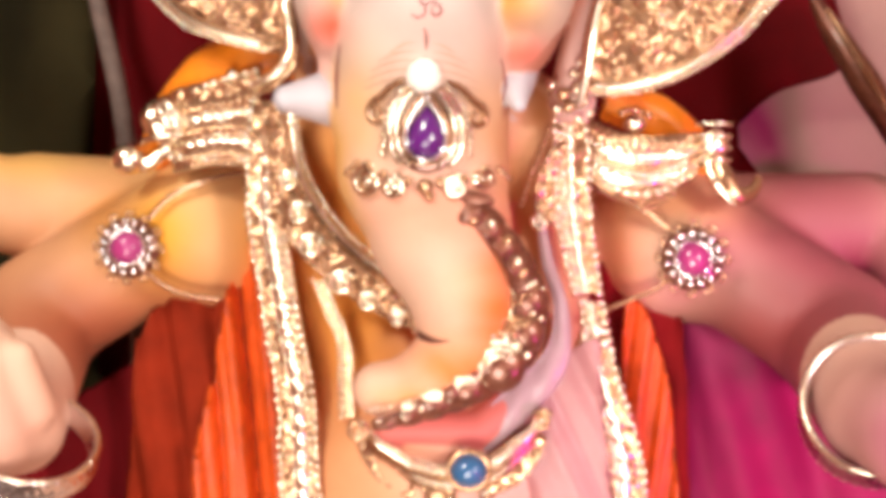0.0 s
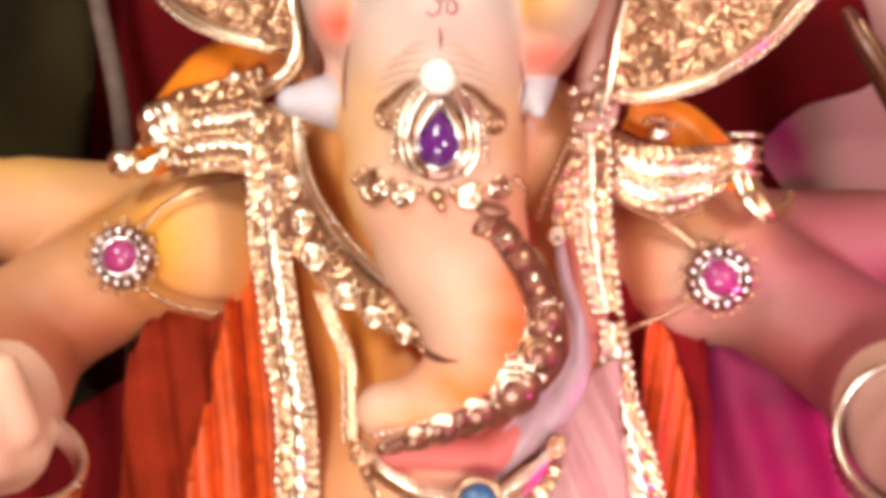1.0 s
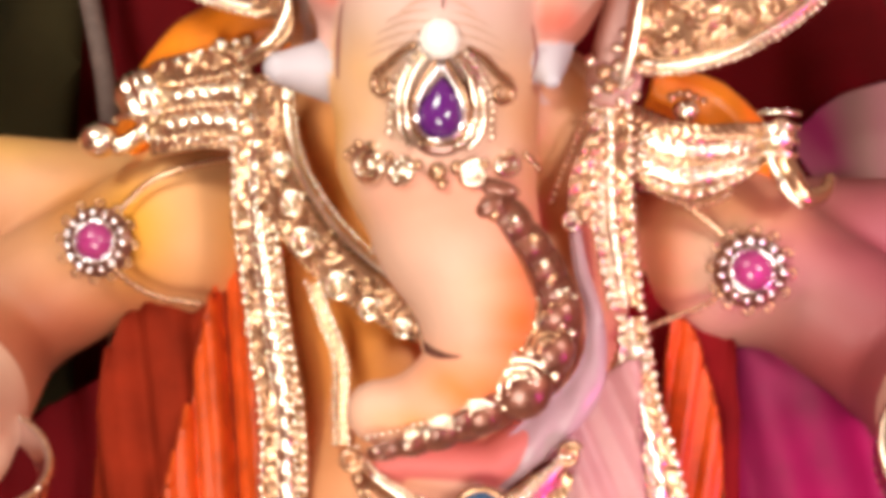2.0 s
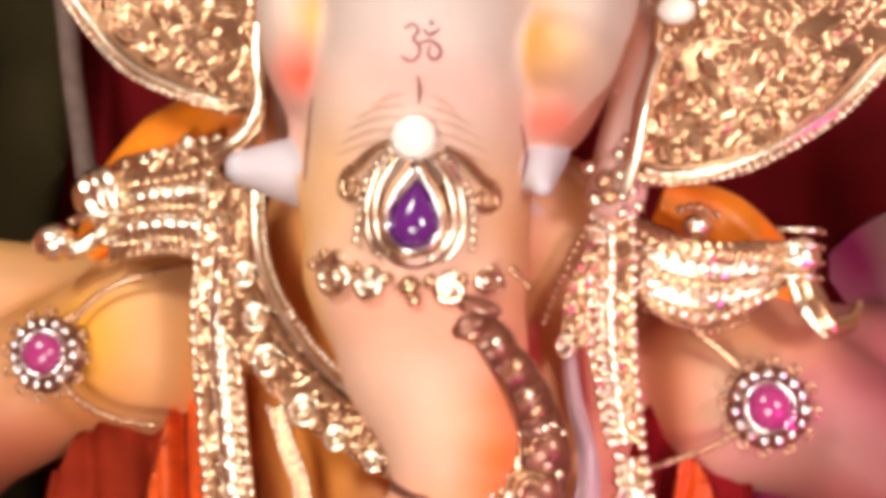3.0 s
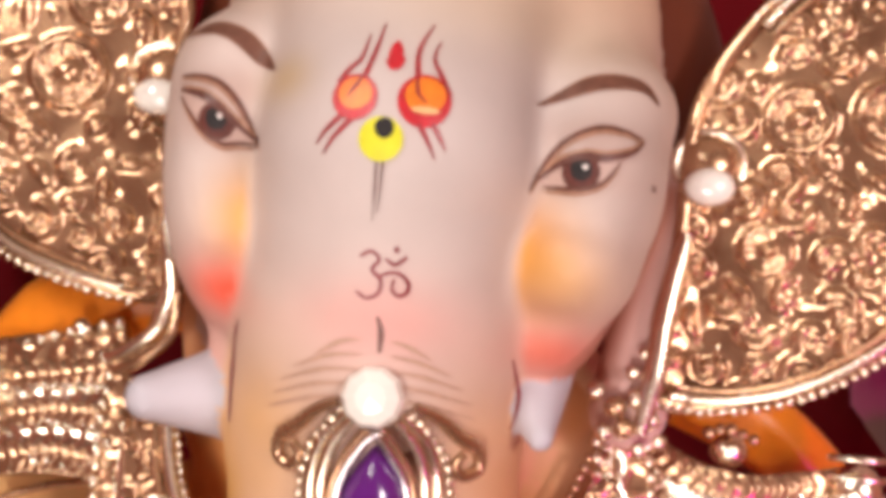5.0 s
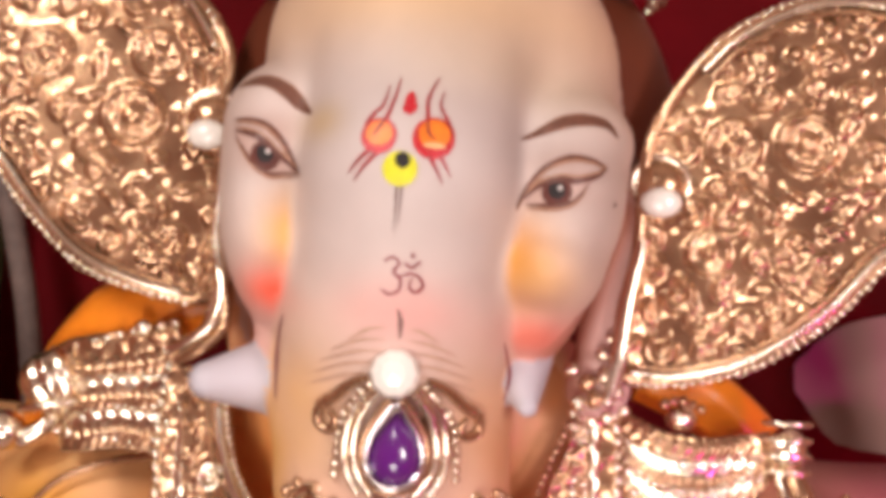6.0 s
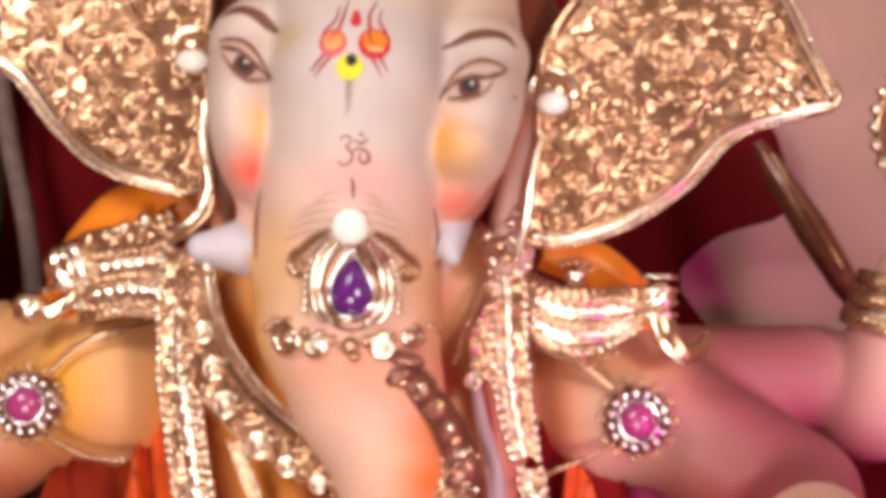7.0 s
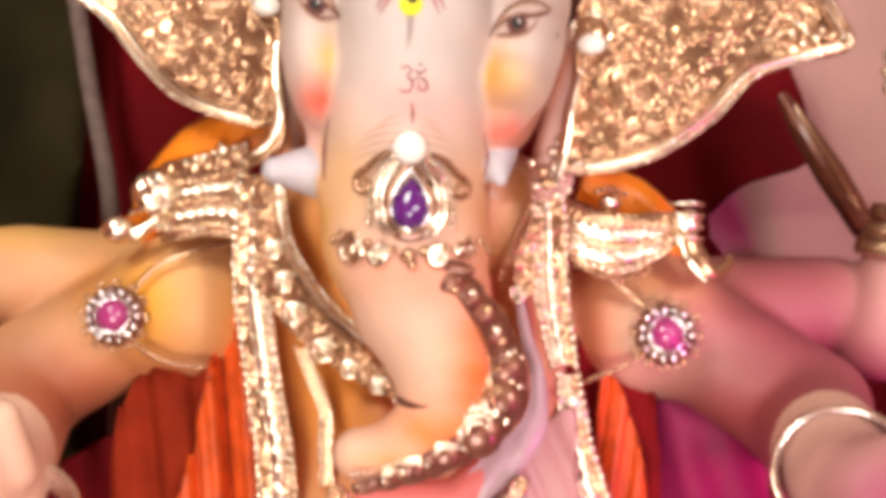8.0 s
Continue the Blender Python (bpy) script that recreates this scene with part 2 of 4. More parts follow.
def band_mesh(name, path, widths, mat, relief, thick=3.0, facing=(0, -1, 0), gap=1.3, across=14, dome=0.0):
    """A raised strip that follows a path; relief(a, b, half) gives its height."""
    p = even(path, gap)
    n = len(p)
    tan = np.gradient(p, axis=0)
    tan /= np.linalg.norm(tan, axis=1)[:, None]
    face = np.asarray(facing, float)
    face = np.tile(face, (n, 1)) if face.ndim == 1 else np.stack([np.interp(np.linspace(0, 1, n), np.linspace(0, 1, len(face)), face[:, k]) for k in range(3)], 1)
    side = np.cross(tan, face)
    side /= np.linalg.norm(side, axis=1)[:, None]
    out = np.cross(side, tan)
    out *= np.sign((out * face).sum(1))[:, None]
    w = np.interp(np.linspace(0, 1, n), np.linspace(0, 1, len(widths)), widths) / 2
    along = np.concatenate([[0], np.cumsum(np.linalg.norm(np.diff(p, axis=0), axis=1))])
    t = np.linspace(-1, 1, across)
    a = np.repeat(along[:, None], across, 1)
    b = w[:, None] * t[None]
    h = thick + relief(a, b, w[:, None] + 0 * b) + dome * (1 - (b / w[:, None]) ** 2)
    top = p[:, None] + side[:, None] * b[..., None] + out[:, None] * h[..., None]
    low = p[:, None] + side[:, None] * b[..., None]
    verts = np.concatenate([top.reshape(-1, 3), low.reshape(-1, 3)])
    m, faces = n * across, []
    for i in range(n - 1):
        for k in range(across - 1):
            q = i * across + k
            faces += [(q, q + 1, q + across + 1, q + across), (m + q, m + q + across, m + q + across + 1, m + q + 1)]
        for k in (0, across - 1):
            q = i * across + k
            faces.append((q, q + across, m + q + across, m + q))
    for k in range(across - 1):
        q = (n - 1) * across + k
        faces += [(k, k + 1, m + k + 1, m + k), (q, q + 1, m + q + 1, m + q)]
    return mesh(name, verts, faces, mat)


def ropes(pitch, high, slant=0.6):
    return lambda a, b, w: high * abs(np.sin((a + slant * abs(b)) * math.pi / pitch)) ** 0.7


def smooth_relief(high=0.3):
    return lambda a, b, w: high * np.sin(a * 0.21 + 0.3 * b)


def scrolled(gap, high, seed):
    return lambda a, b, w: scrolls(a, b, gap, high, seed)


# ---- the statue's form: rounded masses blended into one skin ----
def blob(p, c, r, lean=0.0):
    q = p - np.array(c, np.float32)
    if lean:
        cs, sn = math.cos(lean), math.sin(lean)
        q = np.stack([q[..., 0] * cs + q[..., 2] * sn, q[..., 1], -q[..., 0] * sn + q[..., 2] * cs], -1)
    r = np.array(r, np.float32)
    k0 = np.sqrt(((q / r) ** 2).sum(-1))
    k1 = np.sqrt(((q / (r * r)) ** 2).sum(-1)) + 1e-6
    return k0 * (k0 - 1) / k1


def limb(p, a, b, ra, rb):
    a, b = np.array(a, np.float32), np.array(b, np.float32)
    d = b - a
    t = np.clip(((p - a) @ d) / (d @ d), 0, 1)
    return np.sqrt(((p - a - t[..., None] * d) ** 2).sum(-1)) - (ra + (rb - ra) * t)


def blend(a, b, k):
    h = np.clip(0.5 + 0.5 * (b - a) / k, 0, 1)
    return b + (a - b) * h - k * h * (1 - h)


TRUNK = [(-10, 816, 1470, 56), (-12, 783, 1395, 49), (-17, 809, 1335, 53), (-19, 831, 1292, 57), (-16, 832, 1256, 55), (-2, 822, 1212, 45),
         (13, 812, 1172, 33), (13, 808, 1142, 25), (-7, 808, 1121, 21), (-27, 808, 1112, 18), (-38, 806, 1113, 17)]


def skin_form(p):
    d = blob(p, (-7, 872, 1425), (93, 90, 92))
    d = blend(d, blob(p, (-8, 850, 1470), (84, 82, 60)), 20)
    d = blend(d, blob(p, (56, 818, 1386), (30, 52, 40)), 12)
    d = blend(d, blob(p, (52, 826, 1346), (19, 42, 36), -0.35), 12)
    d = blend(d, blob(p, (52, 800, 1358), (24, 37, 23), -0.2), 7)
    d = blend(d, blob(p, (-76, 834, 1312), (11, 20, 26)), 8)
    d = blend(d, blob(p, (-80, 818, 1378), (24, 50, 56), 0.12), 12)
    d = blend(d, blob(p, (56, 800, 1396), (26, 34, 20)), 8)
    d = blend(d, blob(p, (-76, 796, 1402), (22, 32, 20)), 8)
    d = blend(d, blob(p, (52, 822, 1418), (36, 44, 24), 0.05), 16)
    d = blend(d, blob(p, (-74, 818, 1424), (28, 44, 24), 0.25), 16)
    d = blend(d, blob(p, (-74, 802, 1362), (18, 34, 20), 0.15), 4)
    t = None
    for (x, y, z, r), (x2, y2, z2, r2) in zip(TRUNK, TRUNK[1:]):
        s = limb(p, (x, y, z), (x2, y2, z2), r, r2)
        t = s if t is None else blend(t, s, 6)
    d = blend(d, t, 9)
    d = blend(d, limb(p, (80, 858, 1304), (94, 860, 1400), 16, 13), 4)
    d = blend(d, limb(p, (-98, 880, 1310), (-112, 880, 1400), 12, 14), 8)
    body = blend(blob(p, (-15, 975, 1190), (135, 100, 120)), blob(p, (-12, 926, 1285), (108, 68, 62)), 20)
    body = blend(body, blob(p, (0, 960, 1040), (116, 132, 130)), 40)
    body = blend(body, blob(p, (0, 930, 905), (300, 190, 70)), 40)
    for side, x in ((-1, -185), (1, 158)):
        body = blend(body, blob(p, (x, 948, 1212), (60, 58, 58)), 18)
        body = blend(body, limb(p, (x + side * 45, 948, 1196), (x + side * 120, 945, 1150), 44, 46), 14)
        body = blend(body, limb(p, (x + side * 10, 995, 1222), (x + side * 145, 985, 1232), 44, 38), 12)
    body = blend(body, limb(p, (-310, 940, 1140), (-282, 835, 1075), 44, 30), 10)
    body = blend(body, limb(p, (-296, 808, 1078), (-303, 800, 1124), 36, 32), 10)
    body = blend(body, limb(p, (-262, 812, 1092), (-268, 796, 1128), 13, 10), 8)
    body = blend(body, limb(p, (275, 940, 1150), (279, 828, 1106), 46, 37), 10)
    body = blend(body, blob(p, (302, 800, 1100), (46, 28, 42)), 10)
    body = blend(body, limb(p, (338, 968, 1212), (362, 944, 1300), 37, 28), 8)
    body = blend(body, limb(p, (-335, 975, 1225), (-392, 950, 1240), 38, 34), 8)
    return np.minimum(d, body)


def tusk_form(p):
    left = limb(p, (-80, 826, 1299), (-103, 808, 1296), 18, 9)
    right = limb(p, (40, 822, 1314), (46, 800, 1294), 17, 5)
    return np.minimum(left, right)


def hair_form(p):
    return blend(blob(p, (-6, 905, 1450), (118, 74, 100)), blob(p, (104, 900, 1430), (16, 20, 50), 0.25), 10)


def lip_form(p):
    return np.minimum(limb(p, (-34, 838, 1084), (24, 842, 1084), 10, 13), limb(p, (24, 842, 1084), (56, 848, 1110), 13, 14))


FORMS = (skin_form, tusk_form, hair_form, lip_form)


def surface_of(low, high, step):
    """Skin of the forms as quads, one vertex in each crossed cell."""
    ax = [np.arange(l, h + step, step, dtype=np.float32) for l, h in zip(low, high)]
    f = np.empty([len(a) for a in ax], np.float32)
    for i in range(0, len(ax[0]), 24):
        g = np.stack(np.meshgrid(ax[0][i:i + 24], ax[1], ax[2], indexing="ij"), -1)
        f[i:i + 24] = np.minimum.reduce([form(g) for form in FORMS])
    s = f < 0
    nx, ny, nz = (k - 1 for k in f.shape)
    corners = [(i, j, k) for i in (0, 1) for j in (0, 1) for k in (0, 1)]
    count = sum(s[i:i + nx, j:j + ny, k:k + nz].astype(np.int8) for i, j, k in corners)
    cells = np.argwhere((count > 0) & (count < 8))
    ids = np.full((nx, ny, nz), -1, np.int64)
    ids[tuple(cells.T)] = np.arange(len(cells))
    total, hits = np.zeros((len(cells), 3)), np.zeros(len(cells))
    for c in corners:
        for d in range(3):
            if c[d]:
                continue
            e = list(c)
            e[d] = 1
            a, b = cells + c, cells + e
            fa, fb = f[tuple(a.T)], f[tuple(b.T)]
            x = (fa < 0) != (fb < 0)
            t = np.where(x, fa / np.where(x, fa - fb, 1), 0)
            total += np.where(x[:, None], a + t[:, None] * (b - a), 0)
            hits += x
    verts = np.array(low) + step * total / hits[:, None]
    faces = []
    for d in range(3):
        u, v = (d + 1) % 3, (d + 2) % 3
        lo = [slice(1, -1)] * 3
        lo[d] = slice(0, -1)
        hi = list(lo)
        hi[d] = slice(1, None)
        change = np.argwhere(s[tuple(lo)] != s[tuple(hi)])
        off = np.array([1, 1, 1])
        off[d] = 0
        change = change + off
        keep = np.all([change[:, k] < (nx, ny, nz)[k] for k in range(3)], axis=0)
        change = change[keep]
        eu, ev = np.eye(3, dtype=int)[u], np.eye(3, dtype=int)[v]
        quad = np.stack([ids[tuple((change - eu - ev).T)], ids[tuple((change - ev).T)], ids[tuple(change.T)], ids[tuple((change - eu).T)]], 1)
        inside = s[tuple(change.T)]
        quad[~inside] = quad[~inside][:, ::-1]
        faces.append(quad)
    faces = np.concatenate(faces)
    return verts, faces[(faces >= 0).all(1)]


skin_verts, skin_faces = surface_of((-400, 690, 850), (410, 1090, 1560), 3.0)


def paint(v):
    """Airbrushed colours of the statue: cream with orange, red and pink bloom; creases and arms carry painted shade."""
    x, y, z = v.T
    col = np.tile(np.array([0.78, 0.5, 0.36]), (len(v), 1))
    # shade and magenta cast on the far arm put into its colour
    far_arm_cast = (np.clip((x - 130) / 110, 0, 1) * (y > 870) * (z < 1300))[:, None]
    col = col * (1 - far_arm_cast) + np.array([0.42, 0.13, 0.13]) * far_arm_cast
    col[(y > 870) & (z < 1290) & (x < -120)] = (0.76, 0.4, 0.2)

    def bloom(colour, cx, cz, sx, sz, power, where=None):
        w = power * np.exp(-((x - cx) / sx) ** 2 - ((z - cz) / sz) ** 2)
        if where is not None:
            w = w * where
        col[:] = col * (1 - w[:, None]) + np.array(colour) * w[:, None]

    head = (y < 885) & (z > 1090)
    bloom((0.64, 0.55, 0.505), -8, 1400, 120, 95, 1.0, head)
    bloom((0.64, 0.55, 0.515), -8, 1400, 110, 80, 1.0, head)
    trunk_dist = np.min([limb(v.astype(np.float32), a[:3], b[:3], a[3], b[3]) for a, b in zip(TRUNK, TRUNK[1:])], axis=0)
    near_trunk = np.clip(1 - (trunk_dist - 0.6) / 4, 0, 1)
    trunk = near_trunk * (z < 1440)
    face = head * (1 - near_trunk) * (z > 1290)
    bloom((0.84, 0.36, 0.06), 36, 1358, 18, 20, 0.95, face)
    bloom((0.84, 0.42, 0.1), 50, 1350, 16, 12, 0.5, face)
    bloom((0.84, 0.42, 0.1), -62, 1364, 13, 18, 1.0, face)
    bloom((0.86, 0.17, 0.1), 46, 1325, 22, 11, 0.85, face)
    bloom((0.88, 0.1, 0.04), -68, 1338, 20, 12, 1.0, face)
    bloom((0.8, 0.42, 0.36), -84, 1314, 18, 14, 0.7, face)
    bloom((0.6, 0.4, 0.14), -50, 1411, 11, 9, 0.6, head)
    bloom((0.66, 0.5, 0.3), 40, 1440, 60, 16, 0.4, head)
    bloom((0.85, 0.58, 0.53), 86, 1330, 20, 90, 1.0, face * (y > 836))
    # soft shadow lines of the jaw groove and cheek crease, put into the colour
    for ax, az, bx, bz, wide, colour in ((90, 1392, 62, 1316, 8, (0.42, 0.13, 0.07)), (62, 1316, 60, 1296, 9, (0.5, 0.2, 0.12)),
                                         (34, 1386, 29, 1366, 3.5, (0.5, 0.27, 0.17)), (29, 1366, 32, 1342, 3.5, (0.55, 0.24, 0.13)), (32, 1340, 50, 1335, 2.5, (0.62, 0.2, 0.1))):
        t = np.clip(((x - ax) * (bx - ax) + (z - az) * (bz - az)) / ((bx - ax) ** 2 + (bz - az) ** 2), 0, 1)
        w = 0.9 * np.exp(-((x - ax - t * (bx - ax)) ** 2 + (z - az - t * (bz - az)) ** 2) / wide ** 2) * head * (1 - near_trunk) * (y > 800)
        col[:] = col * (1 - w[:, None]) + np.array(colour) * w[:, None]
    bloom((0.82, 0.38, 0.33), -10, 1330, 28, 15, 0.8, trunk)
    bloom((0.8, 0.5, 0.2), -8, 1470, 110, 22, 0.6, head)
    bloom((0.82, 0.45, 0.14), -58, 1285, 24, 34, 0.7, trunk)
    bloom((0.78, 0.4, 0.14), 30, 1285, 20, 30, 0.6, trunk)
    bloom((0.82, 0.36, 0.24), -8, 1232, 55, 18, 0.65, trunk)
    edge = trunk * np.clip((y - 792) / 16, 0, 1)
    bloom((0.84, 0.44, 0.1), -66, 1255, 22, 60, 0.95, edge)
    bloom((0.7, 0.34, 0.15), 38, 1262, 20, 50, 0.85, edge)
    bloom((0.85, 0.3, 0.18), 5, 1222, 36, 16, 0.65, trunk)
    bloom((0.9, 0.19, 0.02), 37, 1166, 22, 48, 1.0, trunk)
    bloom((0.9, 0.22, 0.025), 14, 1130, 36, 18, 1.0, trunk)
    bloom((0.88, 0.3, 0.05), -14, 1108, 24, 9, 0.9, trunk)
    bloom((0.8, 0.3, 0.18), -40, 1088, 60, 8, 0.8, trunk)
    chest = (y > 812) & ((z > 1085) | (x < 15) & (z > 930)) & (abs(x + 10) < 130) & (z < 1350) & ((z < 1290) | (y > 868) | (y >= 885))
    chest = chest * (1 - near_trunk)
    bloom((0.8, 0.29, 0.03), -50, 1190, 150, 220, 1.0, chest)
    arm = (y > 870) * (z < 1300) * (abs(x + 10) > 100)
    bloom((0.86, 0.4, 0.03), -212, 1205, 36, 46, 1.0, arm)
    bloom((0.85, 0.36, 0.08), -140, 1200, 22, 60, 0.9, arm)
    bloom((0.82, 0.5, 0.2), -190, 1255, 60, 16, 0.7, arm)
    bloom((0.7, 0.36, 0.12), 160, 1240, 60, 20, 0.8, arm)
    bloom((0.85, 0.5, 0.12), -330, 1262, 60, 16, 0.7, arm)
    # shade under the near arm painted red-brown
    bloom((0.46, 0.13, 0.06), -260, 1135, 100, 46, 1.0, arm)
    bloom((0.62, 0.26, 0.06), -262, 1225, 22, 26, 0.8, arm)
    # far arm and hand: their shade and magenta cast painted in
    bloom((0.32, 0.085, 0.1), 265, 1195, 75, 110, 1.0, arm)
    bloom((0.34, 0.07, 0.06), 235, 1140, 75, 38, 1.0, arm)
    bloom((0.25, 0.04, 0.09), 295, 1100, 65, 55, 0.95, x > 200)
    bloom((0.6, 0.2, 0.08), 118, 1190, 20, 70, 0.8, arm)
    bloom((0.78, 0.5, 0.4), 358, 1250, 34, 80, 1.0, y > 870)
    for ex, ez in ((55, 1400), (-77, 1408)):
        bloom((0.5, 0.3, 0.24), ex, ez, 20, 9, 0.55, face)
        bloom((0.55, 0.32, 0.24), ex, ez - 13, 18, 6, 0.4, face)
    low = (z < 1110) & (y > 800) & (abs(x) < 200)
    bloom((0.8, 0.45, 0.42), 40, 1070, 90, 50, 0.6, low)
    bloom((0.85, 0.35, 0.3), -290, 1085, 40, 30, 0.5, z < 1140)
    others = [form(v.astype(np.float32)) for form in FORMS]
    near = np.argmin(others, axis=0)
    col[near == 1] = (0.6, 0.57, 0.62)
    col[near == 2] = (0.17, 0.035, 0.012)
    col[near == 3] = (0.75, 0.2, 0.17)
    return col


skin_mesh = mesh("probe", skin_verts, [tuple(int(i) for i in q) for q in skin_faces], SKIN)
from mathutils.bvhtree import BVHTree

TREE = BVHTree.FromPolygons([tuple(v) for v in skin_verts], [tuple(int(i) for i in q) for q in skin_faces])
bpy.data.meshes.remove(skin_mesh)


def front(x, z, back=880.0):
    """Depth of the statue's surface at x, z, as met from the front."""
    hit = TREE.ray_cast(Vector((x, 500, z)), Vector((0, 1, 0)))
    return min(hit[0].y, back) if hit[0] else back


def laid(pts, lift=0.0, back=880.0):
    """Points (x, z) laid on the statue."""
    return np.array([(x, front(x, z, back) - lift, z) for x, z in pts])


# painted marks, thin islands of the statue's own mesh
mark_verts, mark_faces, mark_index = [], [], []
MARKS = [SKIN, LINE, REDLINE, ORANGE, YELLOW, WHITE, BROWN, BLACK, MAROONLINE, BROW, CREASE, LASH, GLINT, PEACH, WRINKLE]


def stroke(pts, widths, mat, lift=0.7):
    p = even(spline(pts, 8), 1.2)
    t = np.gradient(p, axis=0)
    t /= np.linalg.norm(t, axis=1)[:, None] + 1e-9
    w = np.interp(np.linspace(0, 1, len(p)), np.linspace(0, 1, len(widths)), widths) / 2
    base = len(mark_verts)
    for q, d, h in zip(p, t, w):
        for k in (-1, 0, 1):
            x, z = q[0] - k * h * d[1], q[1] + k * h * d[0]
            mark_verts.append((x, front(x, z) - lift, z))
    for i in range(len(p) - 1):
        for k in (0, 1):
            a = base + 3 * i + k
            mark_faces.append((a, a + 1, a + 4, a + 3))
            mark_index.append(MARKS.index(mat))


def spot(c, r, mat, lift=0.7, shape=None):
    """A filled painted patch round c; shape(angle) scales its radius."""
    base = len(mark_verts)
    mark_verts.append((c[0], front(*c) - lift, c[1]))
    n = 24
    for ring in (0.5, 1.0):
        for k in range(n):
            a = 2 * math.pi * k / n
            s = ring * (shape(a) if shape else 1)
            x, z = c[0] + r[0] * s * math.cos(a), c[1] + r[1] * s * math.sin(a)
            mark_verts.append((x, front(x, z) - lift, z))
    for k in range(n):
        k2 = (k + 1) % n
        mark_faces.append((base, base + 1 + k, base + 1 + k2))
        mark_faces.append((base + 1 + k, base + 1 + n + k, base + 1 + n + k2, base + 1 + k2))
        mark_index.extend([MARKS.index(mat)] * 2)


def eye(upper, lower, iris, size, crease, brow, brow_wide):
    """A painted half-closed eye: upper and lower lid from the inner corner outwards, the fold over the lid, the brow."""
    up, lo = spline(upper, 10), spline(lower, 10)
    if up[0, 0] > up[-1, 0]:
        up_x, up_z, lo_x, lo_z = up[::-1, 0], up[::-1, 1], lo[::-1, 0], lo[::-1, 1]
    else:
        up_x, up_z, lo_x, lo_z = up[:, 0], up[:, 1], lo[:, 0], lo[:, 1]
    base = len(mark_verts)
    for u, d in zip(up, lo):
        for q in (u, (u + d) / 2, d):
            mark_verts.append((q[0], front(*q) - 0.5, q[1]))
    for i in range(len(up) - 1):
        for k in (0, 1):
            a = base + 3 * i + k
            mark_faces.append((a, a + 1, a + 4, a + 3))
            mark_index.append(MARKS.index(WHITE))

    def disc(c, r, mat, lift):
        start, n = len(mark_verts), 28
        ring = [(c[0], c[1])] + [(c[0] + r * f * math.cos(2 * math.pi * k / n), c[1] + r * f * math.sin(2 * math.pi * k / n)) for f in (0.5, 1.0) for k in range(n)]
        for x, z in ring:
            z = min(max(z, np.interp(x, lo_x, lo_z) - 0.4), np.interp(x, up_x, up_z) + 0.3)
            mark_verts.append((x, front(x, z) - lift, z))
        for k in range(n):
            k2 = (k + 1) % n
            mark_faces.append((start, start + 1 + k, start + 1 + k2))
            mark_faces.append((start + 1 + k, start + 1 + n + k, start + 1 + n + k2, start + 1 + k2))
            mark_index.extend([MARKS.index(mat)] * 2)

    disc(iris, size, LINE, 0.75)
    disc(iris, size * 0.86, BROWN, 0.85)
    disc((iris[0], iris[1] + 0.8), size * 0.58, BLACK, 1.0)
    # highlight on the iris put in as a small white spot
    spot((iris[0] + 1.4, iris[1] + 1.6), (0.9, 0.9), GLINT, 1.3)
    stroke(upper, [1.0, 2.2, 3.0, 2.4, 0.8], LINE, 1.2)
    stroke([(x, z + 1.6) for x, z in upper], [0.6, 2.0, 2.2, 1.6, 0.5], CREASE, 0.9)
    stroke(lower, [0.6, 1.2, 1.6, 1.0, 0.5], LASH, 1.1)
    stroke([(x, z - 1.5) for x, z in lower], [0.3, 1.4, 1.8, 1.2, 0.3], CREASE, 0.8)
    stroke([(x, z - 1.3) for x, z in crease], [0.5, 2.4, 2.6, 2.2, 0.6], CREASE, 0.65)
    stroke(crease, [0.6, 1.6, 1.8, 1.7, 0.8], LASH, 0.9)
    stroke(brow, [w * 1.18 for w in brow_wide], CREASE, 0.65)
    stroke(brow, brow_wide, BROW, 0.85)


eye([(38.5, 1385), (45, 1390.5), (53, 1393.4), (61, 1393.4), (70, 1396.5), (74, 1401)],
    [(40, 1382.6), (46, 1382.4), (53, 1382.2), (60, 1384.6), (64, 1389), (66, 1392.5)], (52.8, 1388.2), 6.6,
    [(36, 1381), (39.5, 1389), (46, 1398), (57, 1404), (67, 1404), (74, 1401.5)],
    [(36, 1411), (44, 1415.5), (55, 1421), (66, 1423), (74, 1422), (79, 1417)], [0.6, 3.4, 5.4, 5.4, 4.2, 0.8])
eye([(-61, 1391), (-69, 1397), (-77, 1403.7), (-83.5, 1406.3), (-91, 1408)],
    [(-61.3, 1390), (-68, 1390), (-73.5, 1389.3), (-80.5, 1393.5), (-90, 1405.5)], (-75.2, 1396.8), 6.6,
    [(-59.5, 1389), (-63, 1395.5), (-68.5, 1404.5), (-75.5, 1410.7), (-83.5, 1413), (-92, 1413.5)],
    [(-56.5, 1416.5), (-62, 1421), (-68.5, 1427), (-75.5, 1431), (-83.5, 1432.6), (-95, 1431)], [1.0, 5.6, 6.2, 5.4, 4.4, 2.0])
spot((79, 1386), (0.7, 1.3), LINE)
# forehead mark
spot((-22, 1403.4), (7.6, 7.8), REDLINE)
spot((-22, 1404.6), (5.7, 5.4), ORANGE, 1.0)
spot((0.6, 1403.6), (8.6, 9.0), REDLINE)
spot((0.9, 1405.4), (6.5, 6.2), ORANGE, 1.0)
spot((1.2, 1400.4), (4.6, 1.2), PEACH, 1.2)
stroke([(-24.5, 1403.5), (-22, 1407), (-20, 1411)], [0.5, 1.3, 0.8], MAROONLINE, 1.3)
stroke([(1.5, 1403), (-1.5, 1406), (-2.2, 1412)], [0.5, 1.3, 0.8], MAROONLINE, 1.3)
